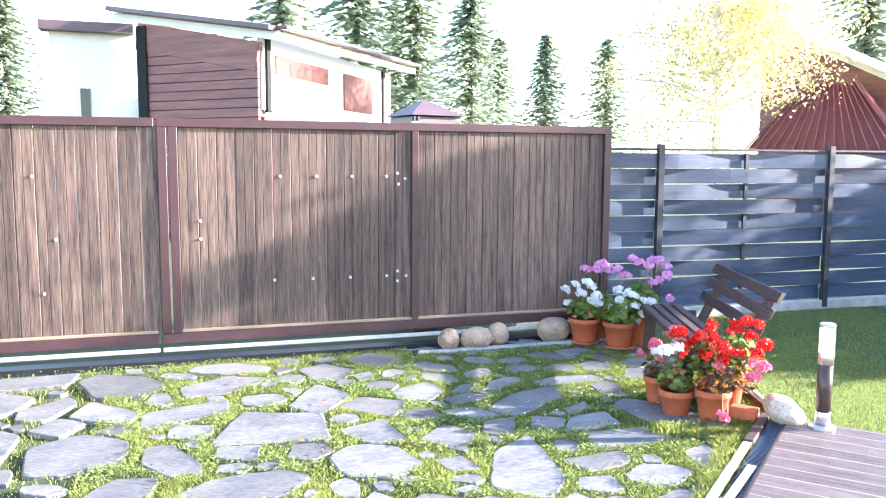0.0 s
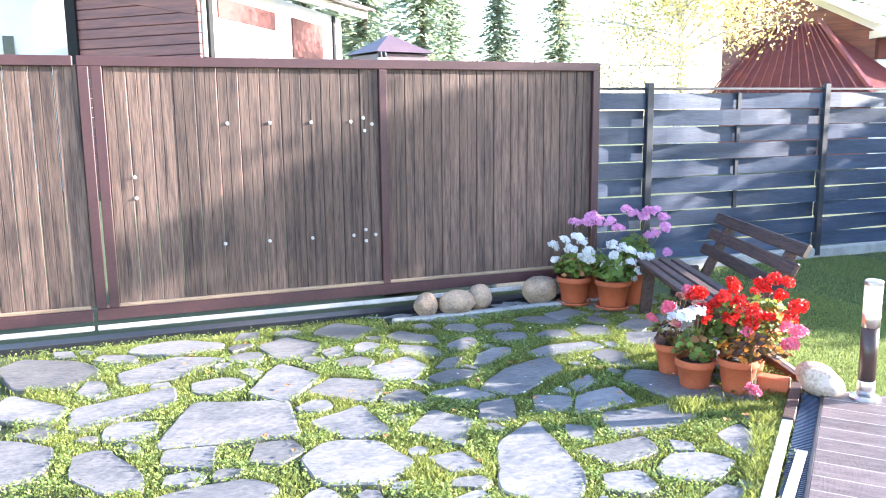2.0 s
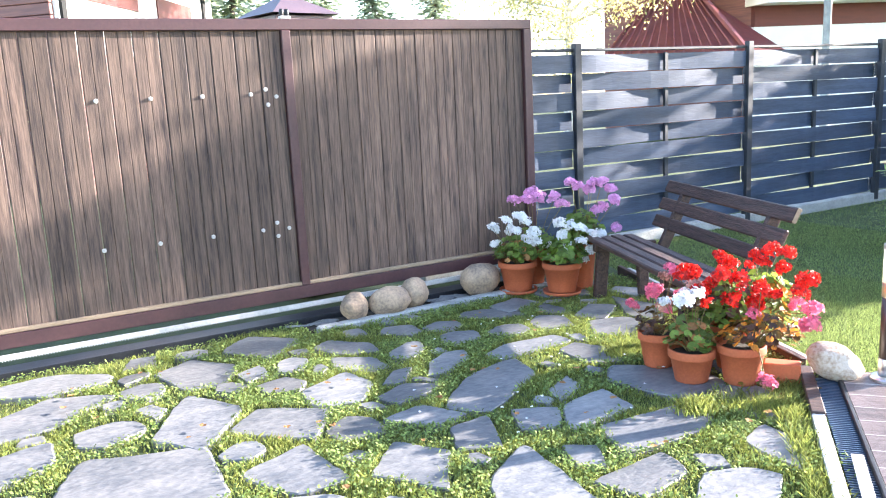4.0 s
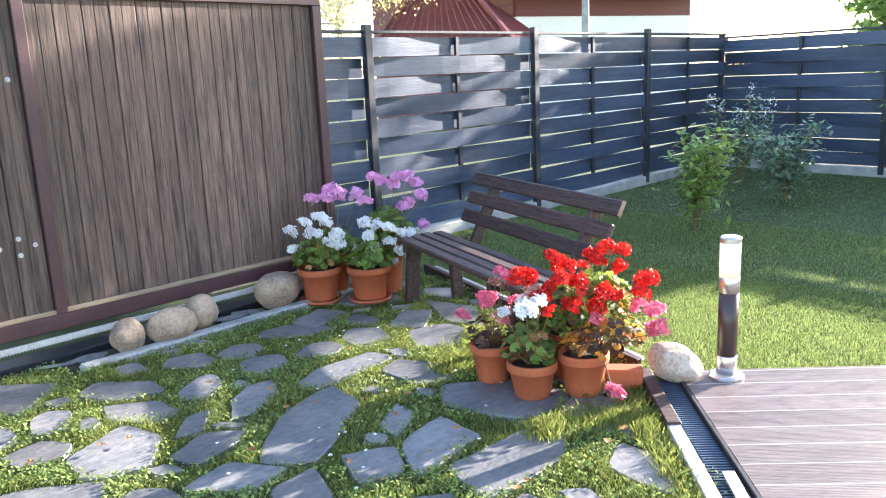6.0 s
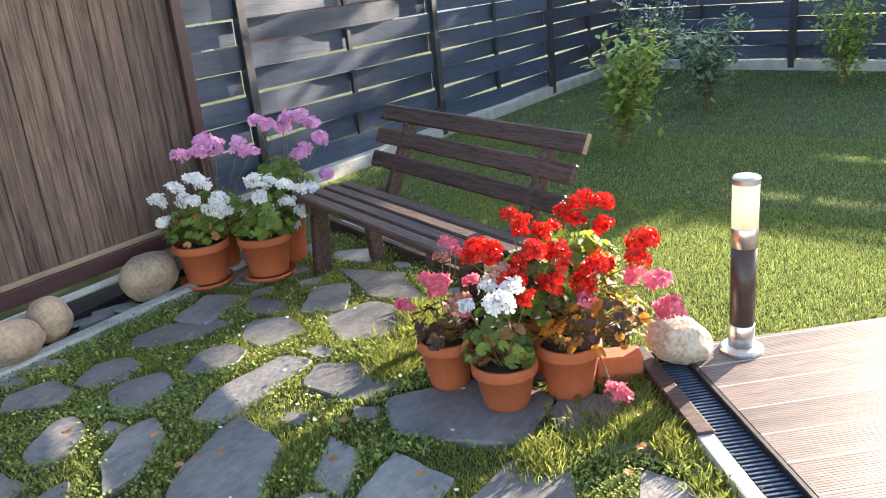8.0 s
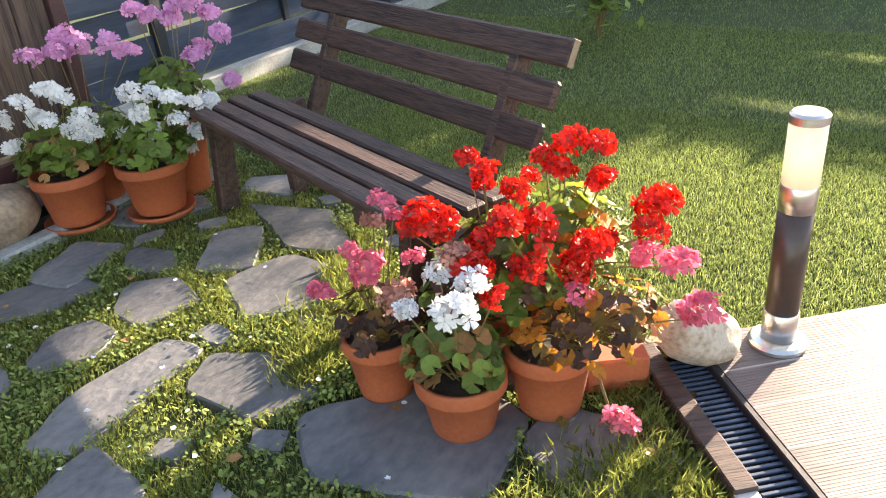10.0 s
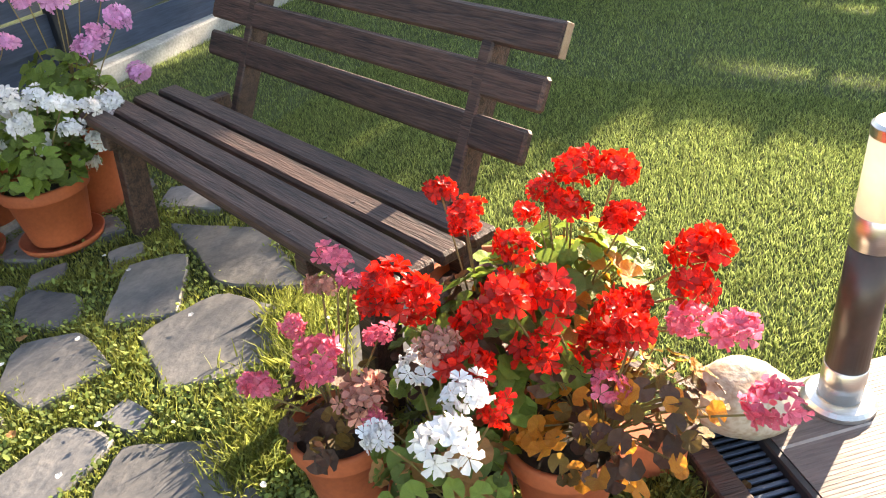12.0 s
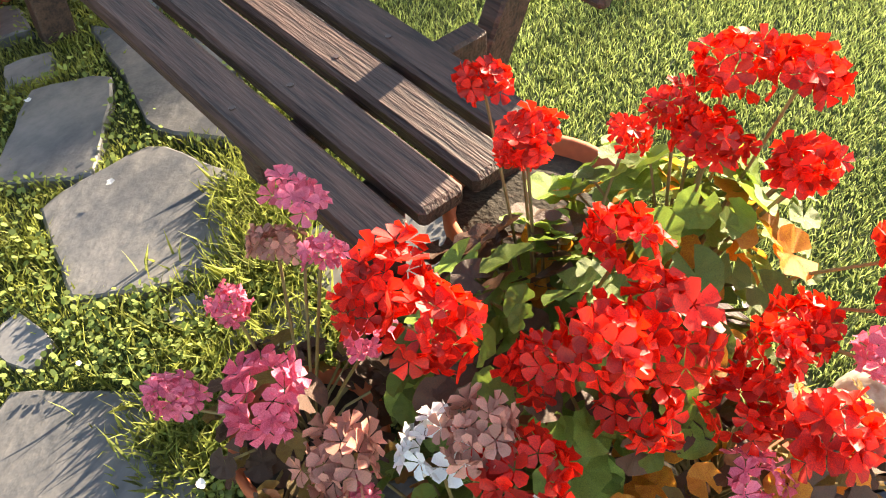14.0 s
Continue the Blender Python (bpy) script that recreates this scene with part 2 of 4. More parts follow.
# Each flagstone: its centre, half length, half width and turn.
BY_BENCH = [(4.37, 5.74, 0.19, 0.17, 88), (3.91, 5.49, 0.17, 0.14, 91), (3.69, 5.80, 0.26, 0.11, 2), (4.78, 6.02, 0.27, 0.12, 70), (4.50, 6.13, 0.18, 0.11, 31),
            (3.18, 5.40, 0.34, 0.15, 33), (3.39, 4.84, 0.24, 0.11, 17), (3.93, 4.92, 0.26, 0.19, 112), (4.06, 4.47, 0.21, 0.13, 64), (3.47, 4.52, 0.31, 0.13, 1),
            (3.24, 6.58, 0.13, 0.11, 131), (3.16, 5.85, 0.20, 0.08, 37), (3.45, 6.20, 0.13, 0.11, 10), (3.90, 6.53, 0.20, 0.11, 143), (3.79, 6.14, 0.14, 0.10, 1)]
BY_GATE = [(2.48, 5.84, 0.21, 0.16, 64), (2.75, 6.14, 0.17, 0.11, 114), (2.82, 6.47, 0.18, 0.12, 124), (2.78, 5.56, 0.16, 0.09, 13), (2.42, 6.35, 0.13, 0.09, 64),
           (2.69, 5.22, 0.15, 0.10, 164), (3.44, 5.14, 0.14, 0.07, 40), (0.38, 6.58, 0.34, 0.23, 130), (1.20, 6.86, 0.30, 0.16, 169), (1.94, 6.56, 0.22, 0.19, 92),
           (4.62, 6.72, 0.20, 0.13, 120), (4.18, 6.62, 0.17, 0.12, 20)]
MIDDLE = [(1.38, 5.31, 0.34, 0.29, 79), (0.84, 5.77, 0.27, 0.20, 38), (1.76, 5.86, 0.29, 0.17, 86), (1.99, 5.07, 0.20, 0.15, 105), (1.87, 4.58, 0.23, 0.21, 128),
          (2.66, 4.22, 0.40, 0.18, 69), (2.42, 4.80, 0.18, 0.14, 89), (3.09, 4.22, 0.18, 0.11, 13), (3.32, 3.93, 0.17, 0.13, 9), (0.77, 4.92, 0.26, 0.13, 107),
          (0.33, 5.91, 0.24, 0.15, 119)]
CELL = 0.0125
X0, Y0, NX, NY = -4.8, -2.8, 832, 816
covered = np.zeros((NY, NX), bool)
GX, GY = np.meshgrid(X0 + (np.arange(NX) + 0.5) * CELL, Y0 + (np.arange(NY) + 0.5) * CELL)


def outline(x, y, a, b, turn, rg):
    """A broken slab: four to six uneven corners, sides chipped a little."""
    n = rg.choice((4, 4, 5, 5, 6))
    ph = rg.uniform(0, 6.283)
    k, ct, st = {4: 1.42, 5: 1.30, 6: 1.24}[n], math.cos(math.radians(turn)), math.sin(math.radians(turn))
    corners = []
    for i in range(n):
        t = ph + (i + rg.uniform(-0.22, 0.22)) * 2 * math.pi / n
        r = k * rg.uniform(0.90, 1.10)
        u, v = a * r * math.cos(t), b * r * math.sin(t)
        corners.append(Vector((x + u * ct - v * st, y + u * st + v * ct)))
    pts = []
    for i in range(n):
        p, q = corners[i], corners[(i + 1) % n]
        d = q - p
        m = max(3, int(d.length / 0.045))
        nrm = Vector((d.y, -d.x)).normalized()
        bow = rg.uniform(-0.03, 0.035) * d.length
        for j in range(m):
            f = j / m
            c = p.lerp(q, f) + nrm * (bow * math.sin(math.pi * f))
            w = 0.010 * noise.noise(Vector((c.x * 9, c.y * 9, 3))) + 0.007 * noise.noise(Vector((c.x * 27, c.y * 27, 9)))
            if j == 0:
                c = c.lerp(Vector((x, y)), 0.05)
            pts.append(c + nrm * w)
    return pts


def allowed(c):
    return edge_side(c) > 0.03 and c.y < (7.13 if c.x < 2.7 else 6.87)


def stamp(pts, mark=True):
    """Marks the cells under an outline; or tells whether any is taken."""
    xs, ys = [p.x for p in pts], [p.y for p in pts]
    i0, i1 = max(0, int((min(xs) - X0) / CELL)), min(NX, int((max(xs) - X0) / CELL) + 2)
    j0, j1 = max(0, int((min(ys) - Y0) / CELL)), min(NY, int((max(ys) - Y0) / CELL) + 2)
    gx, gy = GX[j0:j1, i0:i1], GY[j0:j1, i0:i1]
    inside_ = np.zeros(gx.shape, bool)
    for k in range(len(pts)):
        p, q = pts[k], pts[k - 1]
        if p.y != q.y:
            inside_ ^= ((p.y > gy) != (q.y > gy)) & (gx < (q.x - p.x) * (gy - p.y) / (q.y - p.y) + p.x)
    if mark:
        covered[j0:j1, i0:i1] |= inside_
    return bool((covered[j0:j1, i0:i1] & inside_).any())


SLABS = []
for a in BY_BENCH + BY_GATE + MIDDLE:
    c = Vector(a[:2])
    pts = outline(*a, random.Random(int(a[0] * 100) * 7 + int(a[1] * 100)))
    for _ in range(12):
        pts = [q if allowed(q) else q + (c - q) * 0.15 for q in pts]
    SLABS.append((c, pts))
    stamp(pts)
TRIES = [(0.31, 0.22, 2500), (0.22, 0.16, 6000), (0.15, 0.11, 9000), (0.10, 0.07, 9000), (0.06, 0.045, 5000)]
for big, small, count in TRIES:
    for _ in range(count):
        c = Vector((rng.uniform(-4.5, 5.2), rng.uniform(-2.5, 7.0)))
        if big < 0.12 and (c - Vector((2.6, 4.8))).length > 3.2 or big > 0.3 and c.x > 2.6:
            continue
        a, b, turn = big * rng.uniform(0.8, 1.15), small * rng.uniform(0.75, 1.2), rng.uniform(0, 180)
        if not allowed(c) or covered[int((c.y - Y0) / CELL), int((c.x - X0) / CELL)]:
            continue
        state = rng.getstate()
        pts = outline(c.x, c.y, a, b, turn, rng)
        if all(allowed(q) for q in pts[::3]):
            g = 0.016 / small
            if not stamp([q + (q - c) * g for q in pts], False):
                stamp(pts)
                SLABS.append((c, pts))


# ---- gate ----
def plank(w, h, t=0.022):
    """A tongued board with bevelled edges and a groove off its middle."""
    prof = [(-w / 2 + 0.002, t), (-w / 2 + 0.002, 0.0042), (-w / 2 + 0.007, 0), (-0.012, 0), (-0.008, 0.0042), (-0.004, 0),
            (w / 2 - 0.007, 0), (w / 2 - 0.002, 0.0042), (w / 2 - 0.002, t)]
    bm = bmesh.new()
    lo = [bm.verts.new((x, y, 0)) for x, y in prof]
    hi = [bm.verts.new((x, y, h)) for x, y in prof]
    for i in range(len(prof) - 1):
        bm.faces.new((lo[i], lo[i + 1], hi[i + 1], hi[i]))
    bm.faces.new((lo[-1], lo[0], hi[0], hi[-1]))
    bm.faces.new(hi)
    bm.faces.new(lo[::-1])
    return bm


def gate_leaf(name, label, x0, x1, posts):
    g = thing(name, label, "gate", kind="structure")
    part("top_rail", box(x1 - x0, 0.06, 0.07, pose((x0 + x1) / 2, GATE_Y, 1.985)), "gate_steel", g)
    part("bottom_rail", box(x1 - x0, 0.07, 0.085, pose((x0 + x1) / 2, GATE_Y, 0.205)), "gate_steel", g)
    # light strip paints the sunlit top of the bottom flange
    part("bottom_ledge", box(x1 - x0 - 0.02, 0.03, 0.025, pose((x0 + x1) / 2, GATE_Y - 0.012, 0.262)), "lit_ledge_end_grain", g, "pale ledge, sunlight on the flange top put into its colour")
    for x, w in posts:
        part("upright", box(w, 0.066, 1.70, pose(x, GATE_Y, 1.10)), "gate_steel", g)
    part("rack", rack(x0, x1), "zinc", g, "galvanised toothed drive rack")
    return g


def rack(x0, x1):
    bm = box(x1 - x0, 0.02, 0.03, pose((x0 + x1) / 2, GATE_Y - 0.05, 0.118), 0.002)
    n = int((x1 - x0) / 0.016)
    for i in range(n):
        x = x0 + 0.008 + i * 0.016
        v = [bm.verts.new(c) for c in ((x - 0.006, GATE_Y - 0.059, 0.1035), (x + 0.006, GATE_Y - 0.059, 0.1035), (x, GATE_Y - 0.059, 0.095),
                                       (x - 0.006, GATE_Y - 0.041, 0.1035), (x + 0.006, GATE_Y - 0.041, 0.1035), (x, GATE_Y - 0.041, 0.095))]
        bm.faces.new((v[0], v[1], v[2]))
        bm.faces.new((v[5], v[4], v[3]))
        bm.faces.new((v[0], v[2], v[5], v[3]))
        bm.faces.new((v[2], v[1], v[4], v[5]))
    return bm


gate = gate_leaf("sliding_gate", "brown steel framed sliding gate with weathered vertical boards", 0.68, 4.81, ((0.715, 0.07), (0.80, 0.07), (2.85, 0.06), (4.775, 0.07)))
gate_l = gate_leaf("gate_leaf", "brown steel framed gate section with sunlit weathered boards", -5.5, 0.655, ((-1.32, 0.06), (-3.4, 0.06)))
board_w = 0.155
board_mesh = mesh_of("plank", plank(board_w, 1.70), "gate_wood")


def planks(g, x0, x1):
    n = max(1, round((x1 - x0) / board_w))
    w = (x1 - x0) / n
    for i in range(n):
        ob = part("plank", board_mesh, "", g)
        ob.matrix_world = pose(x0 + (i + 0.5) * w, GATE_Y - 0.005 + rng.uniform(0, 0.004), 0.262) @ Matrix.Diagonal((w / board_w, 1, 1, 1))


def bolts(g, spots):
    bm0 = lathe([(0.014, 0), (0.014, 0.003), (0.008, 0.004), (0.008, 0.009)], 8)
    me = mesh_of("bolt", bm0, "zinc")
    for x, z in spots:
        part("bolt", me, "", g, "domed galvanised bolt").matrix_world = pose(x, GATE_Y - 0.006, z, 90, 0, 0)


bolts(gate, [(2.69, 1.578), (2.76, 1.53), (2.70, 1.48), (2.69, 0.70), (2.77, 0.655), (2.69, 0.61)] + [(1.66 + 0.31 * i, 1.55) for i in range(4)]
      + [(1.60 + 0.33 * i, 0.66) for i in range(4)] + [(1.0, 1.18), (1.0, 1.03)])
bolts(gate_l, [(-0.25, 1.55), (-0.2, 0.62), (-0.1, 1.05), (-0.62, 1.5), (-0.7, 0.7)])
roller = thing("guide_roller", "small galvanised guide roller on top of the brown gate", "gate hardware", pose(2.86, GATE_Y, 2.02))
part("bracket", box(0.07, 0.05, 0.02, pose(0, 0, 0.01)), "zinc", roller)
for sx in (-0.018, 0.018):
    part("wheel", lathe([(0.014, 0), (0.016, 0.01), (0.016, 0.035), (0.012, 0.045)], 12), "dark_metal", roller, smooth=True).location = (sx, 0, 0.02)

# near-black colour paints the shaded gap below the rack
sill = part("gate_foundation", box(10.3, 0.16, 0.06, pose(-0.35, GATE_Y + 0.03, -0.005)), "dark_metal")
tagged(sill, "dark bed under the gate, the gap's shade put into its colour", "gate track", kind="structure")

# ---- woven fence ----
def woven_board(length, w, front, rg):
    """A board bent in and out between the posts. front: whether it passes before the middle batten."""
    bm = bmesh.new()
    n, t = 10, 0.012
    rows = []
    tilt = rg.uniform(-0.004, 0.004)
    for i in range(n + 1):
        u = i / n
        off = 0.034 * math.cos(2 * math.pi * u) * (1 if front else -1)
        x = (u - 0.5) * length
        z = tilt * (u - 0.5) * 2
        rows.append([bm.verts.new((x, off + dy, z + dz)) for dy, dz in ((-t / 2, -w / 2), (-t / 2, w / 2), (t / 2, w / 2), (t / 2, -w / 2))])
    for a, b in zip(rows, rows[1:]):
        for k in range(4):
            bm.faces.new((a[k], a[(k + 1) % 4], b[(k + 1) % 4], b[k]))
    bm.faces.new(rows[0])
    bm.faces.new(rows[-1][::-1])
    bmesh.ops.recalc_face_normals(bm, faces=bm.faces[:])
    return bm


def fence_run(name, label, a, b, first, pitch, weave=True, top=1.79):
    length = between(a, b)[1]
    m = pose(a[0], a[1], 0, 0, 0, math.degrees(math.atan2(b[1] - a[1], b[0] - a[0])))
    f = thing(name, label, "fence", m, kind="structure")
    variants = {fr: [mesh_of("board", woven_board(pitch - 0.02, 0.159, fr, rng), "fence_wood") for _ in range(3)] for fr in (True, False)}
    nb = 10
    step = (top - 0.09) / nb
    x = first - pitch
    while x < length - 0.1:
        if x > -pitch * 0.9:
            if 0 <= x:
                part("post", box(0.075, 0.06, top + 0.09, pose(0, 0, 0), 0.004), "fence_post", f).location = (x, -0.045 if weave else 0.03, (top + 0.09) / 2)
            part("batten", box(0.045, 0.03, top - 0.1, pose(0, 0, 0), 0.003), "fence_post", f).location = (x + pitch / 2, -0.002, top / 2 + 0.05)
            for i in range(nb):
                fr = (i % 2 == 0) if weave else True
                ob = part("board", rng.choice(variants[fr]), "", f)
                ob.location = (x + pitch / 2, 0.0 if weave else rng.uniform(-0.004, 0.004), 0.09 + step * (i + 0.5) + rng.uniform(-0.004, 0.004))
                ob.rotation_euler = (rng.uniform(-0.02, 0.02), 0, 0)
        x += pitch
    part("cap_rail", box(length, 0.07, 0.025, pose(length / 2, -0.005, top + 0.035), 0.004), "fence_post", f)
    base = box(length + 0.2, 0.12, 0.16, pose(length / 2, -0.01, 0.0), 0.01)
    part("plinth", base, "concrete", f, "pale rough concrete plinth")
    return f


fence_n = fence_run("fence_north", "dark blue grey stained woven board fence on a concrete plinth", (4.2, FENCE_Y), CORNER, 5.77 - 4.2, 2.27)
fence_e = fence_run("fence_east", "dark stained board fence with narrow slits on a concrete plinth", CORNER, BACK_END, 2.3, 2.3, True, 1.74)


# ---- deck ----
def deck():
    ang = math.degrees(math.atan2(D_FAR.y, D_FAR.x))
    d = thing("deck", "brown grooved terrace deck with fine joints", "deck", pose(D0.x, D0.y, 0, 0, 0, ang), kind="structure")
    return d


deck_ob = deck()
DM = deck_ob.matrix_world.copy()


def deck_board(length, w=0.146, t=0.022):
    bm = bmesh.new()
    prof = []
    n = 14
    for i in range(n):
        y0 = -w / 2 + w * i / n
        s = w / n
        prof += [(y0 + s * 0.22, 0.0), (y0 + s * 0.78, 0.0), (y0 + s * 0.84, -0.0005), (y0 + s * 1.16, -0.0005)]
    prof = [(-w / 2, -0.003)] + prof[:-1] + [(w / 2, -0.003)]
    a = [bm.verts.new((0, y, z)) for y, z in prof] + [bm.verts.new((0, w / 2, -t)), bm.verts.new((0, -w / 2, -t))]
    b = [bm.verts.new((length, v.co.y, v.co.z)) for v in a]
    for i in range(len(a)):
        j = (i + 1) % len(a)
        bm.faces.new((a[i], a[j], b[j], b[i]))
    bm.faces.new(a[::-1])
    bm.faces.new(b)
    bmesh.ops.recalc_face_normals(bm, faces=bm.faces[:])
    return bm


deck_mesh = mesh_of("deck_board", deck_board(6.0), "deck_wood")
# thin pale strips stand in for sun glinting off board edges
glint_mesh = mesh_of("joint_strip", box(6.0, 0.009, 0.006, pose(3.0, 0, 0), 0.001), "deck_glint")
for i in range(34):
    ob = part("deck_board", deck_mesh, "", deck_ob)
    part("joint_strip", glint_mesh, "", deck_ob, "pale strip painted as low sun glinting off the board edges").location = (0.15, -0.151 * i - 0.0755 + 0.0755 + 0.0005, 0.0415)
    ob.location = (0.15, -0.0755 - i * 0.151, 0.045 + rng.uniform(-0.0006, 0.0006))
part("joist_bed", box(6.0, 5.2, 0.05, pose(3.15, -2.6, -0.012), 0), "dark", deck_ob)
part("far_fascia", box(6.2, 0.022, 0.09, pose(3.07, 0.012, 0.0)), "deck_wood", deck_ob)
part("left_fascia", box(0.02, 5.3, 0.085, pose(0.140, -2.6, 0.002)), "dark_metal", deck_ob)

chan = thing("drain_channel", "blue grey slotted drainage channel beside the deck", "drain", DM.copy())
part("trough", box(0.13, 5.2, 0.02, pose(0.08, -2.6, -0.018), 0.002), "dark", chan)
slot = mesh_of("slat", box(0.10, 0.010, 0.008, pose(0, 0, 0), 0.0015), "channel")
for i in range(255):
    part("slat", slot, "", chan).location = (0.085, -0.05 - i * 0.020, 0.018)
kerb_beam = thing("edge_beam", "dark stained beam edging beside the drainage channel", "edging", DM.copy())
part("beam", box(0.06, 0.62, 0.08, pose(0.0, -0.24, 0.006)), "bench_wood", kerb_beam)
strip = thing("metal_edging", "pale galvanised edging strip along the channel", "edging", DM.copy())
part("strip", box(0.048, 4.6, 0.004, pose(0.0, -2.74, 0.034, 0, 0, 0), 0.001), "zinc", strip)
part("flange", box(0.004, 4.6, 0.07, pose(-0.026, -2.74, 0.0), 0.001), "zinc", strip)
strip2 = thing("metal_edging", "loose galvanised edging strip lying over the channel", "edging", DM @ pose(0.055, -2.05, 0.041, 0, 0, -2))
part("strip", box(0.045, 2.2, 0.004, pose(0, 0, 0), 0.001), "zinc", strip2)

# lawn edging
lm, ll = between(LAWN_EDGE[0], LAWN_EDGE[1], 0.0)
edging = thing("lawn_edging", "dark stained timber edging between paving and lawn", "edging", lm)
part("plank", box(ll, 0.035, 0.09, pose(0, 0, 0.0)), "bench_wood", edging)
part("strip", box(ll - 0.1, 0.03, 0.02, pose(0, 0.06, 0.02)), "zinc", edging, "pale metal strip")

kerb = part("kerb", box(1.9, 0.09, 0.06, pose(3.75, 6.93, -0.005, 0, 0, 0.6), 0.012), "concrete")
tagged(kerb, "pale flush concrete kerb before the gate", "kerb", kind="structure")
trough = part("gravel_trough", box(2.35, 0.18, 0.03, pose(3.93, 7.07, -0.02)), "soil")
tagged(trough, "dark earth trough between kerb and gate", "soil bed", kind="structure")

# ---- stones ----
def boulder(x, y, sx, sy, sz, seed, rz, label, mat="boulder", z=0.0, ry=0):
    ob = part("stone", stone(sx, sy, sz, seed), mat, smooth=True)
    ob.matrix_world = pose(x, y, z + sz * 0.46, 0, ry, rz)
    tagged(ob, label, "stone", "stones by the gate" if mat == "boulder" else "")


boulder(3.10, 7.00, 0.20, 0.17, 0.20, 1, 10, "tan rounded field stone beside the gate track")
boulder(3.36, 6.98, 0.29, 0.19, 0.20, 2, -8, "broad grey rounded field stone beside the gate track")
boulder(3.60, 7.05, 0.22, 0.19, 0.22, 3, 30, "brownish rounded field stone beside the gate track")
boulder(4.16, 7.05, 0.34, 0.24, 0.25, 4, 12, "large tan field stone behind the flower pots")
boulder(4.495, 4.375, 0.27, 0.17, 0.17, 7, -46, "pale mottled stone on the deck corner", "pale_boulder", 0.035, 22)

# ---- bollard lamp ----
lamp = thing("bollard_lamp", "brushed steel bollard lamp with a milky glass head on the deck", "outdoor lamp", pose(4.638, 4.192, 0.046))
part("base_plate", lathe([(0.078, 0), (0.078, 0.01), (0.070, 0.018), (0.052, 0.022)]), "steel", lamp, smooth=False)
part("lower_collar", lathe([(0.046, 0.02), (0.046, 0.105), (0.044, 0.107)]), "steel", lamp, "brushed steel collar", True)
part("body", lathe([(0.044, 0.105), (0.044, 0.405)]), "lamp_body", lamp, "dark brown tube", True)
part("upper_collar", lathe([(0.046, 0.405), (0.046, 0.475), (0.044, 0.477)]), "steel", lamp, "brushed steel collar", True)
part("glass", lathe([(0.0455, 0.475), (0.0455, 0.635)]), "lamp_glass", lamp, "milky cream glass cylinder", True)
part("cap", lathe([(0.047, 0.635), (0.047, 0.655), (0.040, 0.662)]), "steel", lamp)

# ---- bench ----
def bench():
    g = thing("garden_bench", "dark brown stained slatted garden bench on paving beside the lawn", "bench",
              pose(4.793, 6.612, 0, 0, 0, math.degrees(math.atan2(-0.934, -0.358))))
    length = 1.66
    # local x runs along the bench, local y towards its back
    for i in range(4):
        y, z = 0.036 + i * 0.094, 0.408 - 0.003 * i
        part("seat_slat", box(length - 0.06, 0.076, 0.036, pose(length / 2 + 0.02, y, z, 0, 0, 0), 0.008), "bench_wood", g)
        for x in (0.30, length - 0.36):
            part("nail", nail_mesh, "", g, "dark round bolt head").location = (x + 0.012 * (i % 2), y - 0.012, z + 0.017)
    for k in range(3):
        part("back_slat", box(length - 0.03 * (2 - k), 0.030, 0.090, pose(length / 2 - 0.095, 0.585 + 0.058 * k, 0.487 + 0.122 * k, -26, 0, 0), 0.008), "bench_wood", g)
    for x in (0.22, length - 0.30):
        part("seat_bearer", box(0.045, 0.46, 0.055, pose(x, 0.23, 0.363, 0, 0, 0), 0.006), "bench_wood", g)
        lx = x - 0.04 if x < 1 else x + 0.18
        part("front_leg", box(0.06, 0.085, 0.40, pose(lx, 0.07, 0.185, -5, 0, 0), 0.006), "bench_wood", g)
        part("rear_leg", box(0.055, 0.075, 0.38, pose(lx + 0.06 if x < 1 else lx, 0.355, 0.175, 3, 0, 0), 0.006), "bench_wood", g)
        part("back_support", box(0.045, 0.075, 0.56, pose(x - 0.03, 0.605, 0.480, -26, 0, 0), 0.006), "bench_wood", g)
    part("slat_end", box(0.003, 0.026, 0.086, pose(length - 0.0935, 0.701, 0.731, -26, 0, 0), 0.001), "lit_ledge_end_grain", g, "bare pale end grain")
    return g


nail_mesh = mesh_of("nail", lathe([(0.006, 0), (0.005, 0.003)], 8), "lamp_body")
bench()


# ---- pots and geraniums ----
def pot(name, x, y, r, h, label, saucer=False, z=0.0):
    p = thing(name, label, "flower pot", pose(x, y, z, 0, 0, rng.uniform(0, 360)), "terracotta pots")
    s = 0.02 if saucer else 0.0
    part("body", lathe([(r * 0.68, s), (r * 0.70, s + 0.01), (r * 0.90, s + h - 0.045), (r * 0.99, s + h - 0.042), (r, s + h - 0.036), (r, s + h - 0.006),
                        (r * 0.98, s + h), (r * 0.90, s + h), (r * 0.86, s + h - 0.03)], 40), "terracotta", p, smooth=True)
    part("soil", lathe([(r * 0.8, s + h - 0.035), (r * 0.86, s + h - 0.028), (r * 0.5, s + h - 0.018)], 20), "soil", p)
    if saucer:
        part("saucer", lathe([(r * 0.80, 0), (r * 0.92, 0.004), (r * 0.98, 0.028), (r * 0.94, 0.028), (r * 0.88, 0.008)], 40), "terracotta", p, smooth=True)
    return p, s + h


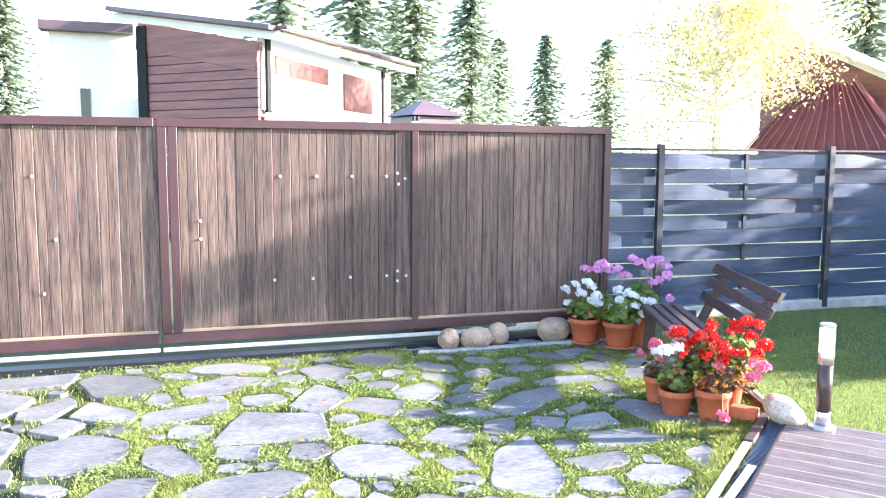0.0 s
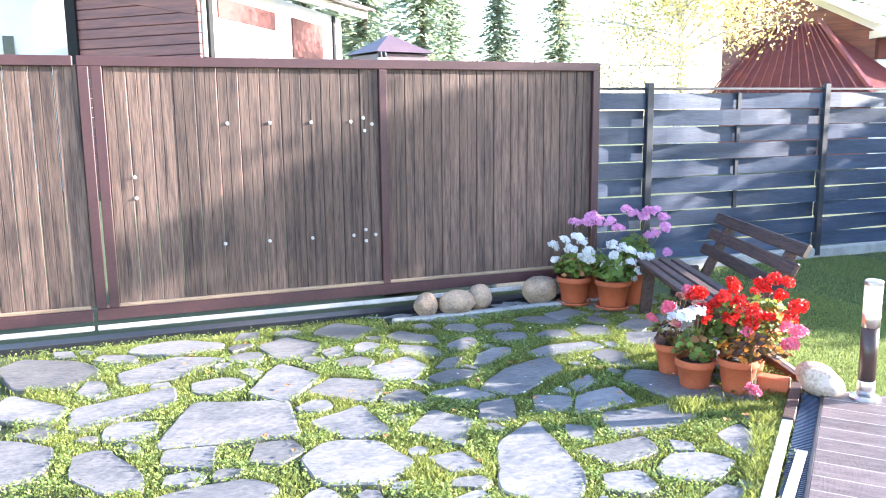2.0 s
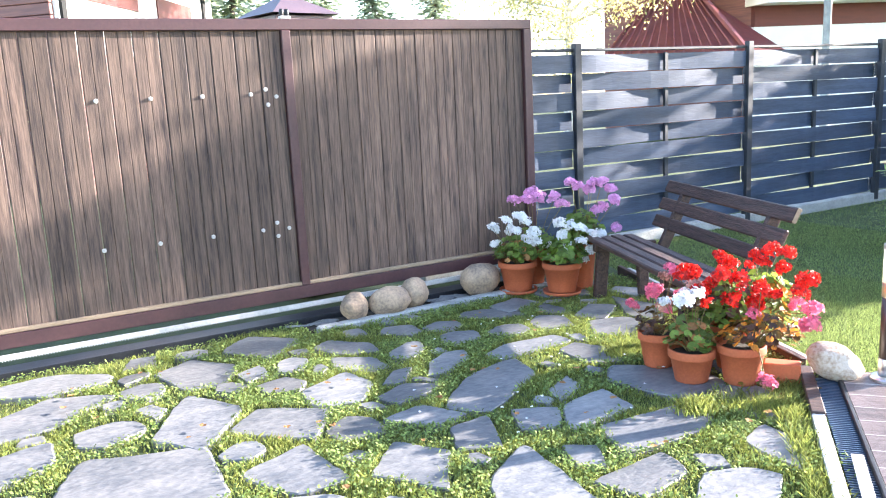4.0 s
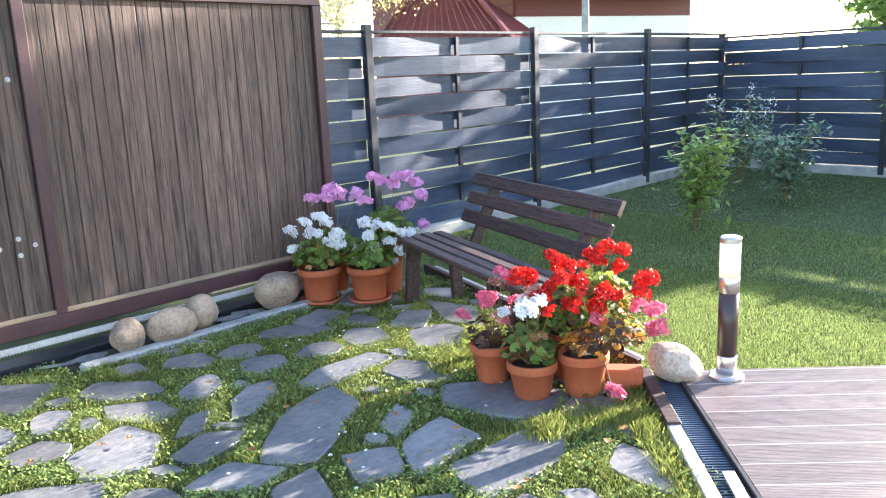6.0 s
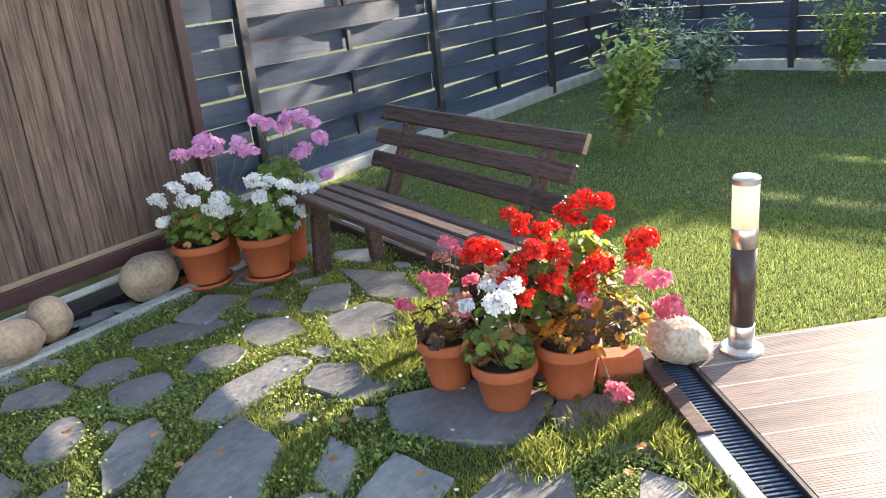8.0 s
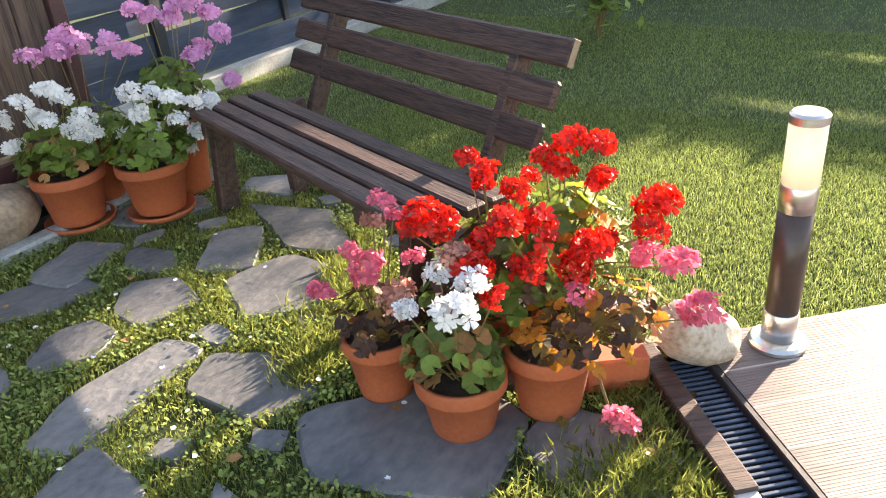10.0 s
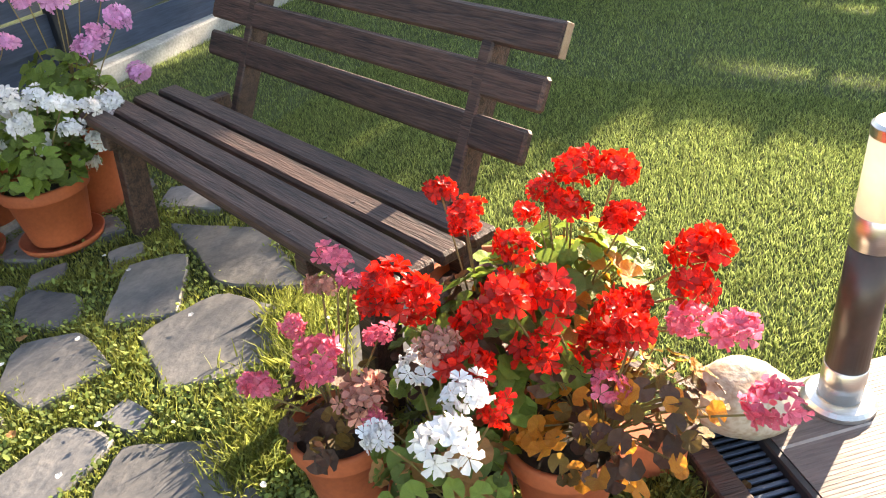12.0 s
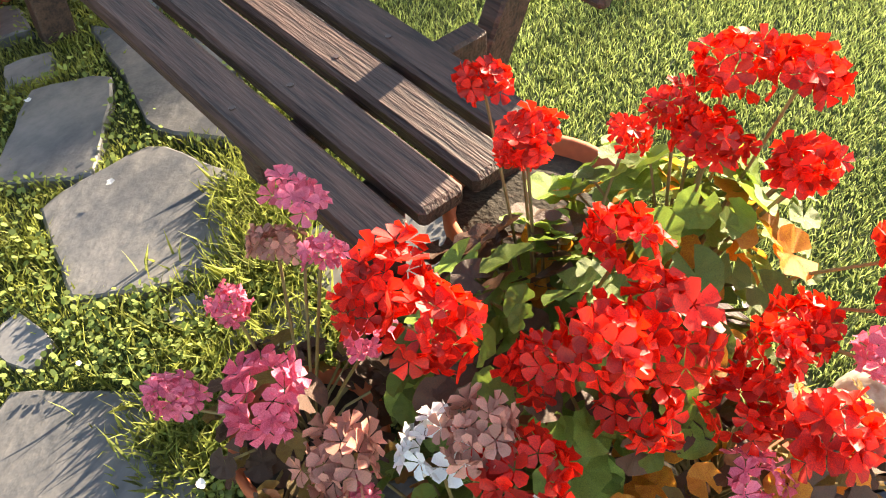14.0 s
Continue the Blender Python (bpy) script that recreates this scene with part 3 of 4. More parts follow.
def leaf_blade(seed):
    """A round scalloped leaf of radius 1 with shallow folds along its veins."""
    rg = random.Random(seed)
    bm = bmesh.new()
    mid = bm.verts.new((0, 0, 0))
    n = 22
    inner, outer = [], []
    for i in range(n):
        a = 0.3 + 5.7 * i / (n - 1)
        lobe = 0.90 + 0.10 * abs(math.sin(a * 3.5)) + rg.uniform(-0.03, 0.03)
        fold = 0.07 * math.cos(a * 7) + 0.10 * math.sin(a * 2 + seed)
        inner.append(bm.verts.new((0.55 * math.cos(a), 0.55 * math.sin(a), 0.12 + fold * 0.5)))
        outer.append(bm.verts.new((lobe * math.cos(a), lobe * math.sin(a), 0.22 + fold + 0.05 * math.sin(a * 5 + seed))))
    for i in range(n - 1):
        bm.faces.new((mid, inner[i], inner[i + 1]))
        bm.faces.new((inner[i], outer[i], outer[i + 1], inner[i + 1]))
    return bm


LEAVES = {}


def leaf_mesh(mat, i):
    if (mat, i) not in LEAVES:
        LEAVES[mat, i] = mesh_of("leaf", leaf_blade(i + 1), mat, True)
    return LEAVES[mat, i]


def umbel(r, florets, rg):
    """A ball of five-petalled florets."""
    bm = bmesh.new()
    for k in range(florets):
        ph = k * 2.39996
        if rg.random() < 0.18:
            continue
        zz = 1 - (k + 0.5) / florets * 1.55
        rr = math.sqrt(max(0, 1 - zz * zz))
        d = Vector((rr * math.cos(ph), rr * math.sin(ph), zz * 0.85))
        d = (d + Vector((rg.uniform(-.15, .15), rg.uniform(-.15, .15), rg.uniform(-.15, .15)))).normalized()
        c = Vector((d.x * 0.95, d.y * 0.95, d.z * 0.78)) * r * rg.uniform(0.50, 0.95)
        q = (d + Vector((rg.uniform(-.65, .65), rg.uniform(-.65, .65), rg.uniform(-.3, .5)))).to_track_quat("Z", "Y")
        fr = r * rg.uniform(0.30, 0.46)
        sp = rg.uniform(0, 6.28)
        for i in range(5):
            a = sp + i * 2 * math.pi / 5
            def at(rad, da, h):
                return c + q @ Vector((fr * rad * math.cos(a + da), fr * rad * math.sin(a + da), fr * h))
            v = [bm.verts.new(at(*w)) for w in ((0.05, 0, -0.1), (0.6, -0.55, 0.22), (1.0, -0.38, 0.30 + rg.uniform(-.15, .15)), (1.08, 0.0, 0.18 + rg.uniform(-.2, .2)),
                                                (1.0, 0.38, 0.30 + rg.uniform(-.15, .15)), (0.6, 0.55, 0.22))]
            bm.faces.new((v[0], v[1], v[2], v[3]))
            bm.faces.new((v[0], v[3], v[4], v[5]))
    return bm


HEADS = {}


def head_mesh(kind, i):
    if (kind, i) not in HEADS:
        HEADS[kind, i] = mesh_of("flower_head", umbel(1.0, 30, random.Random(i * 7 + 1)), kind + "_petal", True)
    return HEADS[kind, i]


def geranium(x, y, z, spread, height, leaves, leaf_r, mats, heads, label, seed, lean=(0, 0)):
    """Leaves on stalks out of a pot, and flower heads given as (kind, x, y, z, radius)."""
    heads = [(k, hx - x, hy - y, hz, r) for k, hx, hy, hz, r in heads]
    rg = random.Random(seed)
    g = thing("geranium", label, "potted plant", pose(x, y, z), "geraniums")
    stems = bmesh.new()
    for i in range(leaves):
        a, rr = rg.uniform(0, 6.283), spread * math.sqrt(rg.random())
        dome = math.sqrt(max(0.05, 1 - (rr / spread) ** 2 * 0.85))
        h = height * dome * rg.uniform(0.15, 1.0)
        c = Vector((rr * math.cos(a) + lean[0] * h, rr * math.sin(a) + lean[1] * h, h))
        nrm = Vector((math.cos(a) * 0.7, math.sin(a) * 0.7, 1.0)) + Vector((rg.uniform(-.6, .6), rg.uniform(-.6, .6), rg.uniform(-.3, .3)))
        ob = part("leaf", leaf_mesh(rg.choice(mats), rg.randrange(4)), "", g)
        ls = leaf_r * rg.uniform(0.55, 1.2)
        ob.matrix_world = (Matrix.Translation(Vector((x, y, z)) + c) @ nrm.to_track_quat("Z", "Y").to_matrix().to_4x4()
                           @ pose(0, 0, 0, 0, 0, rg.uniform(0, 360)) @ Matrix.Diagonal((ls, ls, ls, 1)))
        if i % 3 == 0:
            tube([(rg.uniform(-.02, .02), rg.uniform(-.02, .02), -0.03), (c.x * 0.5, c.y * 0.5, c.z * 0.6), c], 0.0022, stems, 4)
    for k, (kind, dx, dy, hz, r) in enumerate(heads):
        part("flower_stalk", tube([(dx * 0.15, dy * 0.15, 0.0), (dx * 0.6, dy * 0.6, (hz - z) * 0.55), (dx * 0.95, dy * 0.95, hz - z - r * 0.6), (dx, dy, hz - z - r * 0.2)], 0.0022, None, 5), "stem", g)
    tagged(part("stemwork", stems, "stem", g), kind="stuff")
    for k, (kind, dx, dy, hz, r) in enumerate(heads):
        ob = part("flower_head", head_mesh(kind, k % 6), "", g)
        ob.matrix_world = pose(x + dx, y + dy, hz, rg.uniform(-30, 30), rg.uniform(-30, 30), rg.uniform(0, 360)) @ Matrix.Diagonal((r * rg.uniform(0.9, 1.12), r * rg.uniform(0.85, 1.08), r * rg.uniform(0.8, 1.05), 1))
    return g
pot_a, hA = pot("flower_pot", 4.05, 5.10, 0.11, 0.19, "terracotta pot holding a pink geranium on the paving")
pot_b, hB = pot("flower_pot", 4.01, 4.83, 0.118, 0.17, "small terracotta pot holding a white geranium on the paving")
pot_c, hC = pot("flower_pot", 4.18, 4.665, 0.118, 0.20, "terracotta pot holding a red geranium beside the dark beam")
pot_g, hG = pot("flower_pot", 4.33, 4.84, 0.12, 0.23, "taller terracotta pot among the red geraniums")
pot_h, hH = pot("flower_pot", 4.50, 4.96, 0.15, 0.29, "wide terracotta pot behind the red geraniums by the bench")
pot_d, hD = pot("flower_pot", 4.41, 6.92, 0.147, 0.22, "terracotta pot with saucer holding a white geranium", True)
pot_e, hE = pot("flower_pot", 4.63, 6.67, 0.147, 0.22, "terracotta pot with saucer holding a white geranium by the bench", True)
pot_f, hF = pot("flower_pot", 4.86, 6.74, 0.13, 0.34, "tall terracotta pot holding a lilac geranium by the bench")
pot_k, hK = pot("flower_pot", 4.62, 7.02, 0.12, 0.30, "tall terracotta pot close to the gate")
block = thing("timber_block", "reddish brown block between a pot and the dark beam", "block", pose(4.34, 4.55, 0.05, 0, 0, -55))
part("block", box(0.17, 0.09, 0.10, None, 0.006), "terracotta", block)

HEAD_A = [("pink", 4.19, 5.14, 0.503, 0.040), ("faded", 4.14, 5.15, 0.464, 0.036), ("pink", 4.126, 5.07, 0.50, 0.030), ("pink", 4.074, 5.187, 0.402, 0.028),
          ("pink", 3.965, 5.216, 0.325, 0.040), ("pink", 3.983, 5.057, 0.428, 0.050), ("pink", 4.10, 5.006, 0.406, 0.032), ("faded", 3.974, 4.973, 0.368, 0.048),
          ("pink", 3.96, 4.94, 0.35, 0.026)]
HEAD_B = [("white", 4.00, 4.862, 0.448, 0.045), ("faded", 4.01, 4.823, 0.499, 0.038), ("white", 3.948, 4.739, 0.476, 0.040), ("white", 3.847, 4.731, 0.463, 0.058),
          ("white", 3.849, 4.855, 0.430, 0.034), ("red", 4.007, 4.771, 0.481, 0.046), ("red", 3.97, 4.70, 0.44, 0.036)]
HEAD_C = [("red", 4.143, 4.696, 0.430, 0.052), ("red", 4.199, 4.605, 0.412, 0.046), ("red", 4.194, 4.696, 0.507, 0.054), ("red", 4.122, 4.748, 0.545, 0.050),
          ("red", 4.147, 4.533, 0.505, 0.052), ("red", 4.24, 4.60, 0.46, 0.040), ("pink", 4.149, 4.572, 0.375, 0.040), ("pink", 4.206, 4.306, 0.374, 0.050),
          ("pink", 4.10, 4.45, 0.085, 0.045), ("faded", 4.11, 4.46, 0.075, 0.035)]
HEAD_G = [("red", 4.117, 4.968, 0.527, 0.056), ("red", 4.07, 4.90, 0.535, 0.050), ("red", 4.08, 4.99, 0.50, 0.038), ("red", 4.394, 5.002, 0.568, 0.036),
          ("red", 4.333, 4.918, 0.559, 0.042), ("red", 4.35, 4.93, 0.52, 0.030), ("red", 4.419, 4.825, 0.535, 0.034), ("red", 4.215, 4.761, 0.585, 0.042),
          ("red", 4.10, 4.80, 0.49, 0.040)]
HEAD_H = [("red", 4.47, 4.739, 0.630, 0.048), ("red", 4.50, 4.665, 0.615, 0.050), ("red", 4.409, 4.777, 0.600, 0.036), ("red", 4.40, 4.73, 0.575, 0.044),
          ("red", 4.43, 4.63, 0.548, 0.052), ("red", 4.42, 4.479, 0.515, 0.058), ("red", 4.367, 4.48, 0.468, 0.048), ("red", 4.30, 4.58, 0.45, 0.044),
          ("pink", 4.334, 4.472, 0.412, 0.046), ("pink", 4.345, 4.397, 0.402, 0.044)]
HEAD_D = [("white", 4.28, 6.87, 0.57, 0.049),
          ("white", 4.40, 6.86, 0.58, 0.049),
          ("white", 4.22, 6.94, 0.51, 0.049),
          ("white", 4.35, 6.91, 0.48, 0.049),
          ("white", 4.44, 6.85, 0.54, 0.049),
          ("white", 4.42, 6.72, 0.48, 0.049),
          ("white", 4.32, 6.79, 0.49, 0.049),
          ("white", 4.29, 7.01, 0.37, 0.049),
          ("white", 4.41, 6.78, 0.42, 0.049),
          ("white", 4.46, 6.74, 0.40, 0.049)]
HEAD_E = [("white", 4.58, 6.77, 0.36, 0.047),
          ("white", 4.59, 6.63, 0.54, 0.047),
          ("white", 4.69, 6.63, 0.51, 0.047),
          ("white", 4.60, 6.62, 0.45, 0.047),
          ("white", 4.65, 6.62, 0.36, 0.047),
          ("white", 4.66, 6.48, 0.51, 0.047),
          ("white", 4.77, 6.50, 0.46, 0.047),
          ("white", 4.85, 6.50, 0.44, 0.047),
          ("white", 4.71, 6.53, 0.40, 0.047),
          ("white", 4.79, 6.52, 0.33, 0.047),
          ("white", 4.74, 6.55, 0.26, 0.047)]
HEAD_K = [("lilac", 4.46, 7.00, 0.69, 0.056),
          ("lilac", 4.62, 7.01, 0.73, 0.056),
          ("lilac", 4.65, 6.96, 0.69, 0.056),
          ("lilac", 4.56, 6.98, 0.68, 0.056),
          ("lilac", 4.69, 6.82, 0.70, 0.056),
          ("lilac", 4.81, 6.88, 0.63, 0.056)]
HEAD_F = [("lilac", 4.84, 6.81, 0.80, 0.052),
          ("lilac", 4.91, 6.81, 0.76, 0.052),
          ("lilac", 5.01, 6.76, 0.78, 0.052),
          ("lilac", 5.04, 6.69, 0.79, 0.052),
          ("lilac", 5.11, 6.68, 0.73, 0.052),
          ("lilac", 5.06, 6.58, 0.66, 0.052),
          ("lilac", 5.05, 6.70, 0.61, 0.052),
          ("lilac", 4.97, 6.67, 0.58, 0.052),
          ("lilac", 5.14, 6.65, 0.43, 0.052),
          ("lilac", 4.99, 6.78, 0.73, 0.052)]
geranium(4.05, 5.10, hA, 0.13, 0.13, 70, 0.024, ["leaf_dark", "leaf_dark", "leaf_red"], HEAD_A, "pink geranium with dark reddish leaves and some faded blooms", 1)
geranium(4.01, 4.83, hB, 0.13, 0.17, 80, 0.027, ["leaf", "leaf", "leaf", "leaf_dry"], HEAD_B, "white geranium with green and some dried leaves", 2)
geranium(4.20, 4.60, hC + 0.02, 0.19, 0.16, 190, 0.021, ["leaf_red", "leaf_gold", "leaf_dark"], HEAD_C, "red geranium with yellowing and dark reddish leaves", 3, (0.1, -0.5))
geranium(4.26, 4.85, hG + 0.03, 0.20, 0.22, 210, 0.031, ["leaf", "leaf", "leaf_dark"], HEAD_G, "tall red geranium with sunlit green leaves", 4, (-0.2, -0.2))
geranium(4.40, 4.74, hG + 0.05, 0.19, 0.24, 190, 0.031, ["leaf", "leaf_gold", "leaf"], HEAD_H, "tall red geranium with yellowing leaves on long stalks", 8)
geranium(4.41, 6.92, hD, 0.17, 0.20, 150, 0.032, ["leaf", "leaf", "leaf", "leaf_dry"], HEAD_D, "white geranium with fresh green leaves", 5)
geranium(4.63, 6.67, hE, 0.18, 0.20, 150, 0.032, ["leaf"], HEAD_E, "white geranium with fresh green leaves", 6)
geranium(4.90, 6.74, hF, 0.16, 0.26, 150, 0.030, ["leaf"], HEAD_F, "lilac geranium with fresh green leaves", 7)
geranium(4.62, 7.00, hK, 0.15, 0.16, 80, 0.028, ["leaf"], HEAD_K, "lilac geranium with sparse leaves close to the gate", 9)


# ---- bushes ----
def bush(x, y, h, w, n, mat, label, seed, leaf=0.06, flowers=0):
    rg = random.Random(seed)
    g = thing("bush", label, "bush", pose(x, y, -0.03), "garden bushes")
    stems, leaves, fl = bmesh.new(), bmesh.new(), bmesh.new()
    for k in range(9):
        a, out = rg.uniform(0, 6.28), rg.uniform(0.2, 1.0) * w
        tip = Vector((out * math.cos(a), out * math.sin(a), h * rg.uniform(0.7, 1.0)))
        mid = Vector((tip.x * 0.35, tip.y * 0.35, tip.z * 0.5))
        tube([(0, 0, 0), mid, tip], 0.008, stems, 5, 0.4)
        for j in range(n):
            t = rg.uniform(0.25, 1.0)
            c = mid.lerp(tip, t * 2 - 1) if t > 0.5 else Vector((0, 0, 0)).lerp(mid, t * 2)
            c = c + Vector((rg.gauss(0, 0.08), rg.gauss(0, 0.08), rg.gauss(0, 0.05)))
            d = Vector((rg.uniform(-1, 1), rg.uniform(-1, 1), rg.uniform(-0.7, 0.5))).normalized() * leaf * rg.uniform(0.7, 1.2)
            s = d.cross(Vector((0, 0, 1))).normalized() * leaf * 0.26
            v = [leaves.verts.new(p) for p in (c, c + d * 0.5 + s, c + d, c + d * 0.5 - s)]
            leaves.faces.new(v)
        if k < flowers:
            for j in range(40):
                c = tip + Vector((rg.gauss(0, 0.035), rg.gauss(0, 0.035), rg.uniform(-0.02, 0.16)))
                q = [Vector((rg.uniform(-1, 1), rg.uniform(-1, 1), rg.uniform(-1, 1))) * 0.018 for _ in range(3)]
                fl.faces.new([fl.verts.new(c + e) for e in q])
    part("stemwork", stems, "stem", g)
    part("foliage", leaves, mat, g)
    if flowers:
        part("blossom", fl, "white_petal", g, "pale flower spikes")
    else:
        fl.free()


bush(7.98, 6.02, 0.95, 0.42, 95, "bush_leaf", "light green leafy shrub on the lawn", 1, 0.10)
bush(11.0, 6.92, 1.05, 0.40, 90, "bush_blue", "green shrub with pale flower spikes near the fence corner", 2, 0.08, 6)
bush(9.83, 5.91, 0.9, 0.45, 110, "bush_blue", "blue green leafy shrub on the lawn", 3, 0.09)
bush(11.0, 4.9, 1.0, 0.5, 110, "bush_leaf", "light green shrub near the back fence", 4, 0.08)

# ---- neighbouring houses ----
def facade(g, name, a, b, z0, z1, mat, thick=0.15):
    m, ln = between(a, b, (z0 + z1) / 2)
    return part(name, box(ln, thick, z1 - z0, m, 0), mat, g)


hl = thing("neighbour_house", "dark log house with a low mono-pitch roof and a white veranda", "house")
P0, P1, P2 = (-0.05, 20.3), (2.43, 17.85), (6.75, 24.3)


def bar(parent, name, a, z0, c, z1, w, mat, th=0.12):
    """A straight board from a at height z0 to c at height z1."""
    a3, c3 = Vector((*a, z0)), Vector((*c, z1))
    q = (c3 - a3).to_track_quat("X", "Z").to_matrix().to_4x4()
    return part(name, box((c3 - a3).length, th, w, Matrix.Translation((a3 + c3) / 2) @ q, 0.01), mat, parent)


for k in range(22):
    z = 0.1 + 0.2 * k
    end = min(1.0, max(0.0, (4.78 - z) / 0.70)) if z > 4.05 else 1.0
    if end > 0.05:
        q = (P0[0] + (P1[0] - P0[0]) * end, P0[1] + (P1[1] - P0[1]) * end)
        bar(hl, "log", P0, z, q, z, 0.19, "log_wall", 0.2)
facade(hl, "veranda_wall", P1, P2, 2.75, 4.3, "white_wall")
facade(hl, "lower_wall", P1, P2, 0, 2.6, "log_wall")
facade(hl, "veranda_ledge", (2.35, 18.1), (6.8, 24.2), 2.62, 2.76, "white_wall", 0.4)
bar(hl, "gable_board", P0, 4.50, P1, 3.84, 0.62, "log_wall", 0.23)
facade(hl, "corner_board", (P0[0] - 0.05, P0[1] - 0.1), (P0[0] + 0.15, P0[1] - 0.3), 0, 4.7, "dark", 0.1)
bar(hl, "fascia", (-0.6, 20.5), 4.95, (2.7, 17.3), 4.22, 0.17, "white_wall", 0.1)
bar(hl, "roof_edge", (-0.6, 20.45), 5.09, (2.7, 17.25), 4.36, 0.10, "brown_roof", 0.5)
bar(hl, "fascia", (2.7, 17.3), 4.24, (7.6, 24.4), 4.44, 0.2, "white_wall", 0.1)
bar(hl, "roof_edge", (2.7, 17.25), 4.38, (7.6, 24.4), 4.58, 0.08, "brown_roof", 0.5)
U = (Vector(P2) - Vector(P1)).normalized()
N = Vector((U.y, -U.x)) * 0.09
def on_wall(s):
    return (P1[0] + U.x * s + N.x, P1[1] + U.y * s + N.y)
facade(hl, "upper_panel", on_wall(0.5), on_wall(3.2), 3.55, 3.95, "red_panel", 0.03)
facade(hl, "side_panel", on_wall(4.2), on_wall(6.2), 3.0, 3.95, "red_panel", 0.03)
for s in (0.06, 7.0):
    facade(hl, "corner_post", on_wall(s), on_wall(s + 0.16), 2.7, 4.3, "dark", 0.08)
wh = thing("white_house", "white plastered house with a low roof behind the gate", "house")
facade(wh, "wall", (-2.0, 20.6), (-0.15, 20.6), 0, 4.55, "white_wall")
facade(wh, "eave", (-2.15, 20.4), (-0.2, 20.4), 4.55, 4.75, "brown_roof", 0.5)
facade(wh, "window", (-1.38, 20.5), (-1.17, 20.5), 2.5, 3.3, "window_pane", 0.04)
pil = thing("gate_pillar", "dark brick pillar with a pyramid metal cap behind the gate", "pillar", pose(3.2, 8.15, 0, 0, 0, 12))
part("shaft", box(0.5, 0.5, 2.12, pose(0, 0, 1.06)), "brown_roof", pil)
bmc = bmesh.new()
bmesh.ops.create_cone(bmc, cap_ends=True, segments=4, radius1=0.42, radius2=0.012, depth=0.17, matrix=pose(0, 0, 2.215, 0, 0, 45))
part("cap", bmc, "brown_roof", pil, "dark pyramid cap")

hr = thing("log_house", "reddish log house with white bargeboards and a dark red tiled roof", "house")


def at_view(px_dir, d):
    return (0.98 + px_dir[0] * d, 0.9 + px_dir[1] * d)


R1, R2, R3 = at_view((0.655, 0.745), 27), at_view((0.745, 0.66), 25), at_view((0.86, 0.50), 29)
gw = bmesh.new()
v0, v1 = Vector((*R1, 0)), Vector((*R2, 0))
e = (v1 - v0).normalized()
pts = [(-1.0, 0), (v1 - v0).length and ((v1 - v0).length, 0), ((v1 - v0).length, 3.75), (0.2, 5.45), (-1.0, 5.0)]
fr_ = [gw.verts.new(v0 + e * s + Vector((0, 0, z))) for s, z in pts]
bk_ = [gw.verts.new(v.co + Vector((e.y, -e.x, 0)) * -0.3) for v in fr_]
gw.faces.new(fr_)
gw.faces.new(bk_[::-1])
for i in range(5):
    gw.faces.new((fr_[i], fr_[(i + 1) % 5], bk_[(i + 1) % 5], bk_[i]))
part("gable_wall", gw, "log_wall", hr)
def slope_bar(name, a, z0, c, z1, w, mat, th=0.12):
    a3, c3 = Vector((*a, z0)), Vector((*c, z1))
    d = c3 - a3
    q = d.to_track_quat("X", "Z").to_matrix().to_4x4()
    return part(name, box(d.length, th, w, Matrix.Translation((a3 + c3) / 2) @ q, 0.01), mat, hr)


nrm = Vector((e.y, -e.x, 0)) * (1 if (Vector((e.y, -e.x)).dot(Vector((0.98, 0.9)) - Vector(R1)) > 0) else -1)
GB = v0 + e * 0.2 + nrm * 0.5
GE = v1 + e * 0.4 + nrm * 0.5
slope_bar("bargeboard", (GB.x, GB.y), 5.6, (GE.x, GE.y), 3.65, 0.22, "white_wall")
slope_bar("roof_edge", (GB.x, GB.y), 5.77, (GE.x, GE.y), 3.82, 0.10, "white_wall", 0.9)
lr = bmesh.new()
la, lb = v0 + e * 0.7 + nrm * 0.3, v0 + e * ((v1 - v0).length * 1.3) + nrm * 0.3
top_l, top_r = la + Vector((0, 0, 3.95)), v0 + e * 2.3 + nrm * 0.3 + Vector((0, 0, 3.95))
low_l, low_r = la + nrm * 2.6 + Vector((0, 0, 2.0)), lb + nrm * 2.0 + Vector((0, 0, 2.0))
vs = [lr.verts.new(p) for p in (low_l, low_r, lb + Vector((0, 0, 2.2)), top_r, top_l)]
lr.faces.new((vs[0], vs[1], vs[3], vs[4]))
lr.faces.new((vs[1], vs[2], vs[3]))
bmesh.ops.solidify(lr, geom=lr.faces[:], thickness=0.12)
part("porch_roof", lr, "roof_tile", hr, "dark red tiled lean-to roof")
for i in range(16):
    f = i / 15
    a_, c_ = top_l.lerp(top_r, f), low_l.lerp(low_r, f)
    slope_bar("roof_rib", (a_.x, a_.y), a_.z + 0.05, (c_.x, c_.y), c_.z + 0.05, 0.05, "roof_tile", 0.03)
slope_bar("hip_board", (top_r.x, top_r.y), top_r.z + 0.1, (low_r.x, low_r.y), low_r.z + 0.1, 0.12, "roof_tile", 0.1)
facade(hr, "side_wall", R2, R3, 0, 2.9, "white_wall", 0.3)
facade(hr, "eave_band", R2, R3, 2.9, 3.45, "red_panel", 0.34)
facade(hr, "side_roof", (R2[0] - 0.2, R2[1] - 0.3), (R3[0], R3[1] - 0.4), 3.45, 3.65, "white_wall", 1.2)
pole = thing("utility_pole", "pale grey wooden utility pole with a lamp bracket behind the fence", "pole", pose(15.9, 12.5, 0))
part("shaft", tube([(0, 0, 0), (0, 0, 7.6)], 0.085, None, 10, 0.8), "concrete", pole, smooth=True)
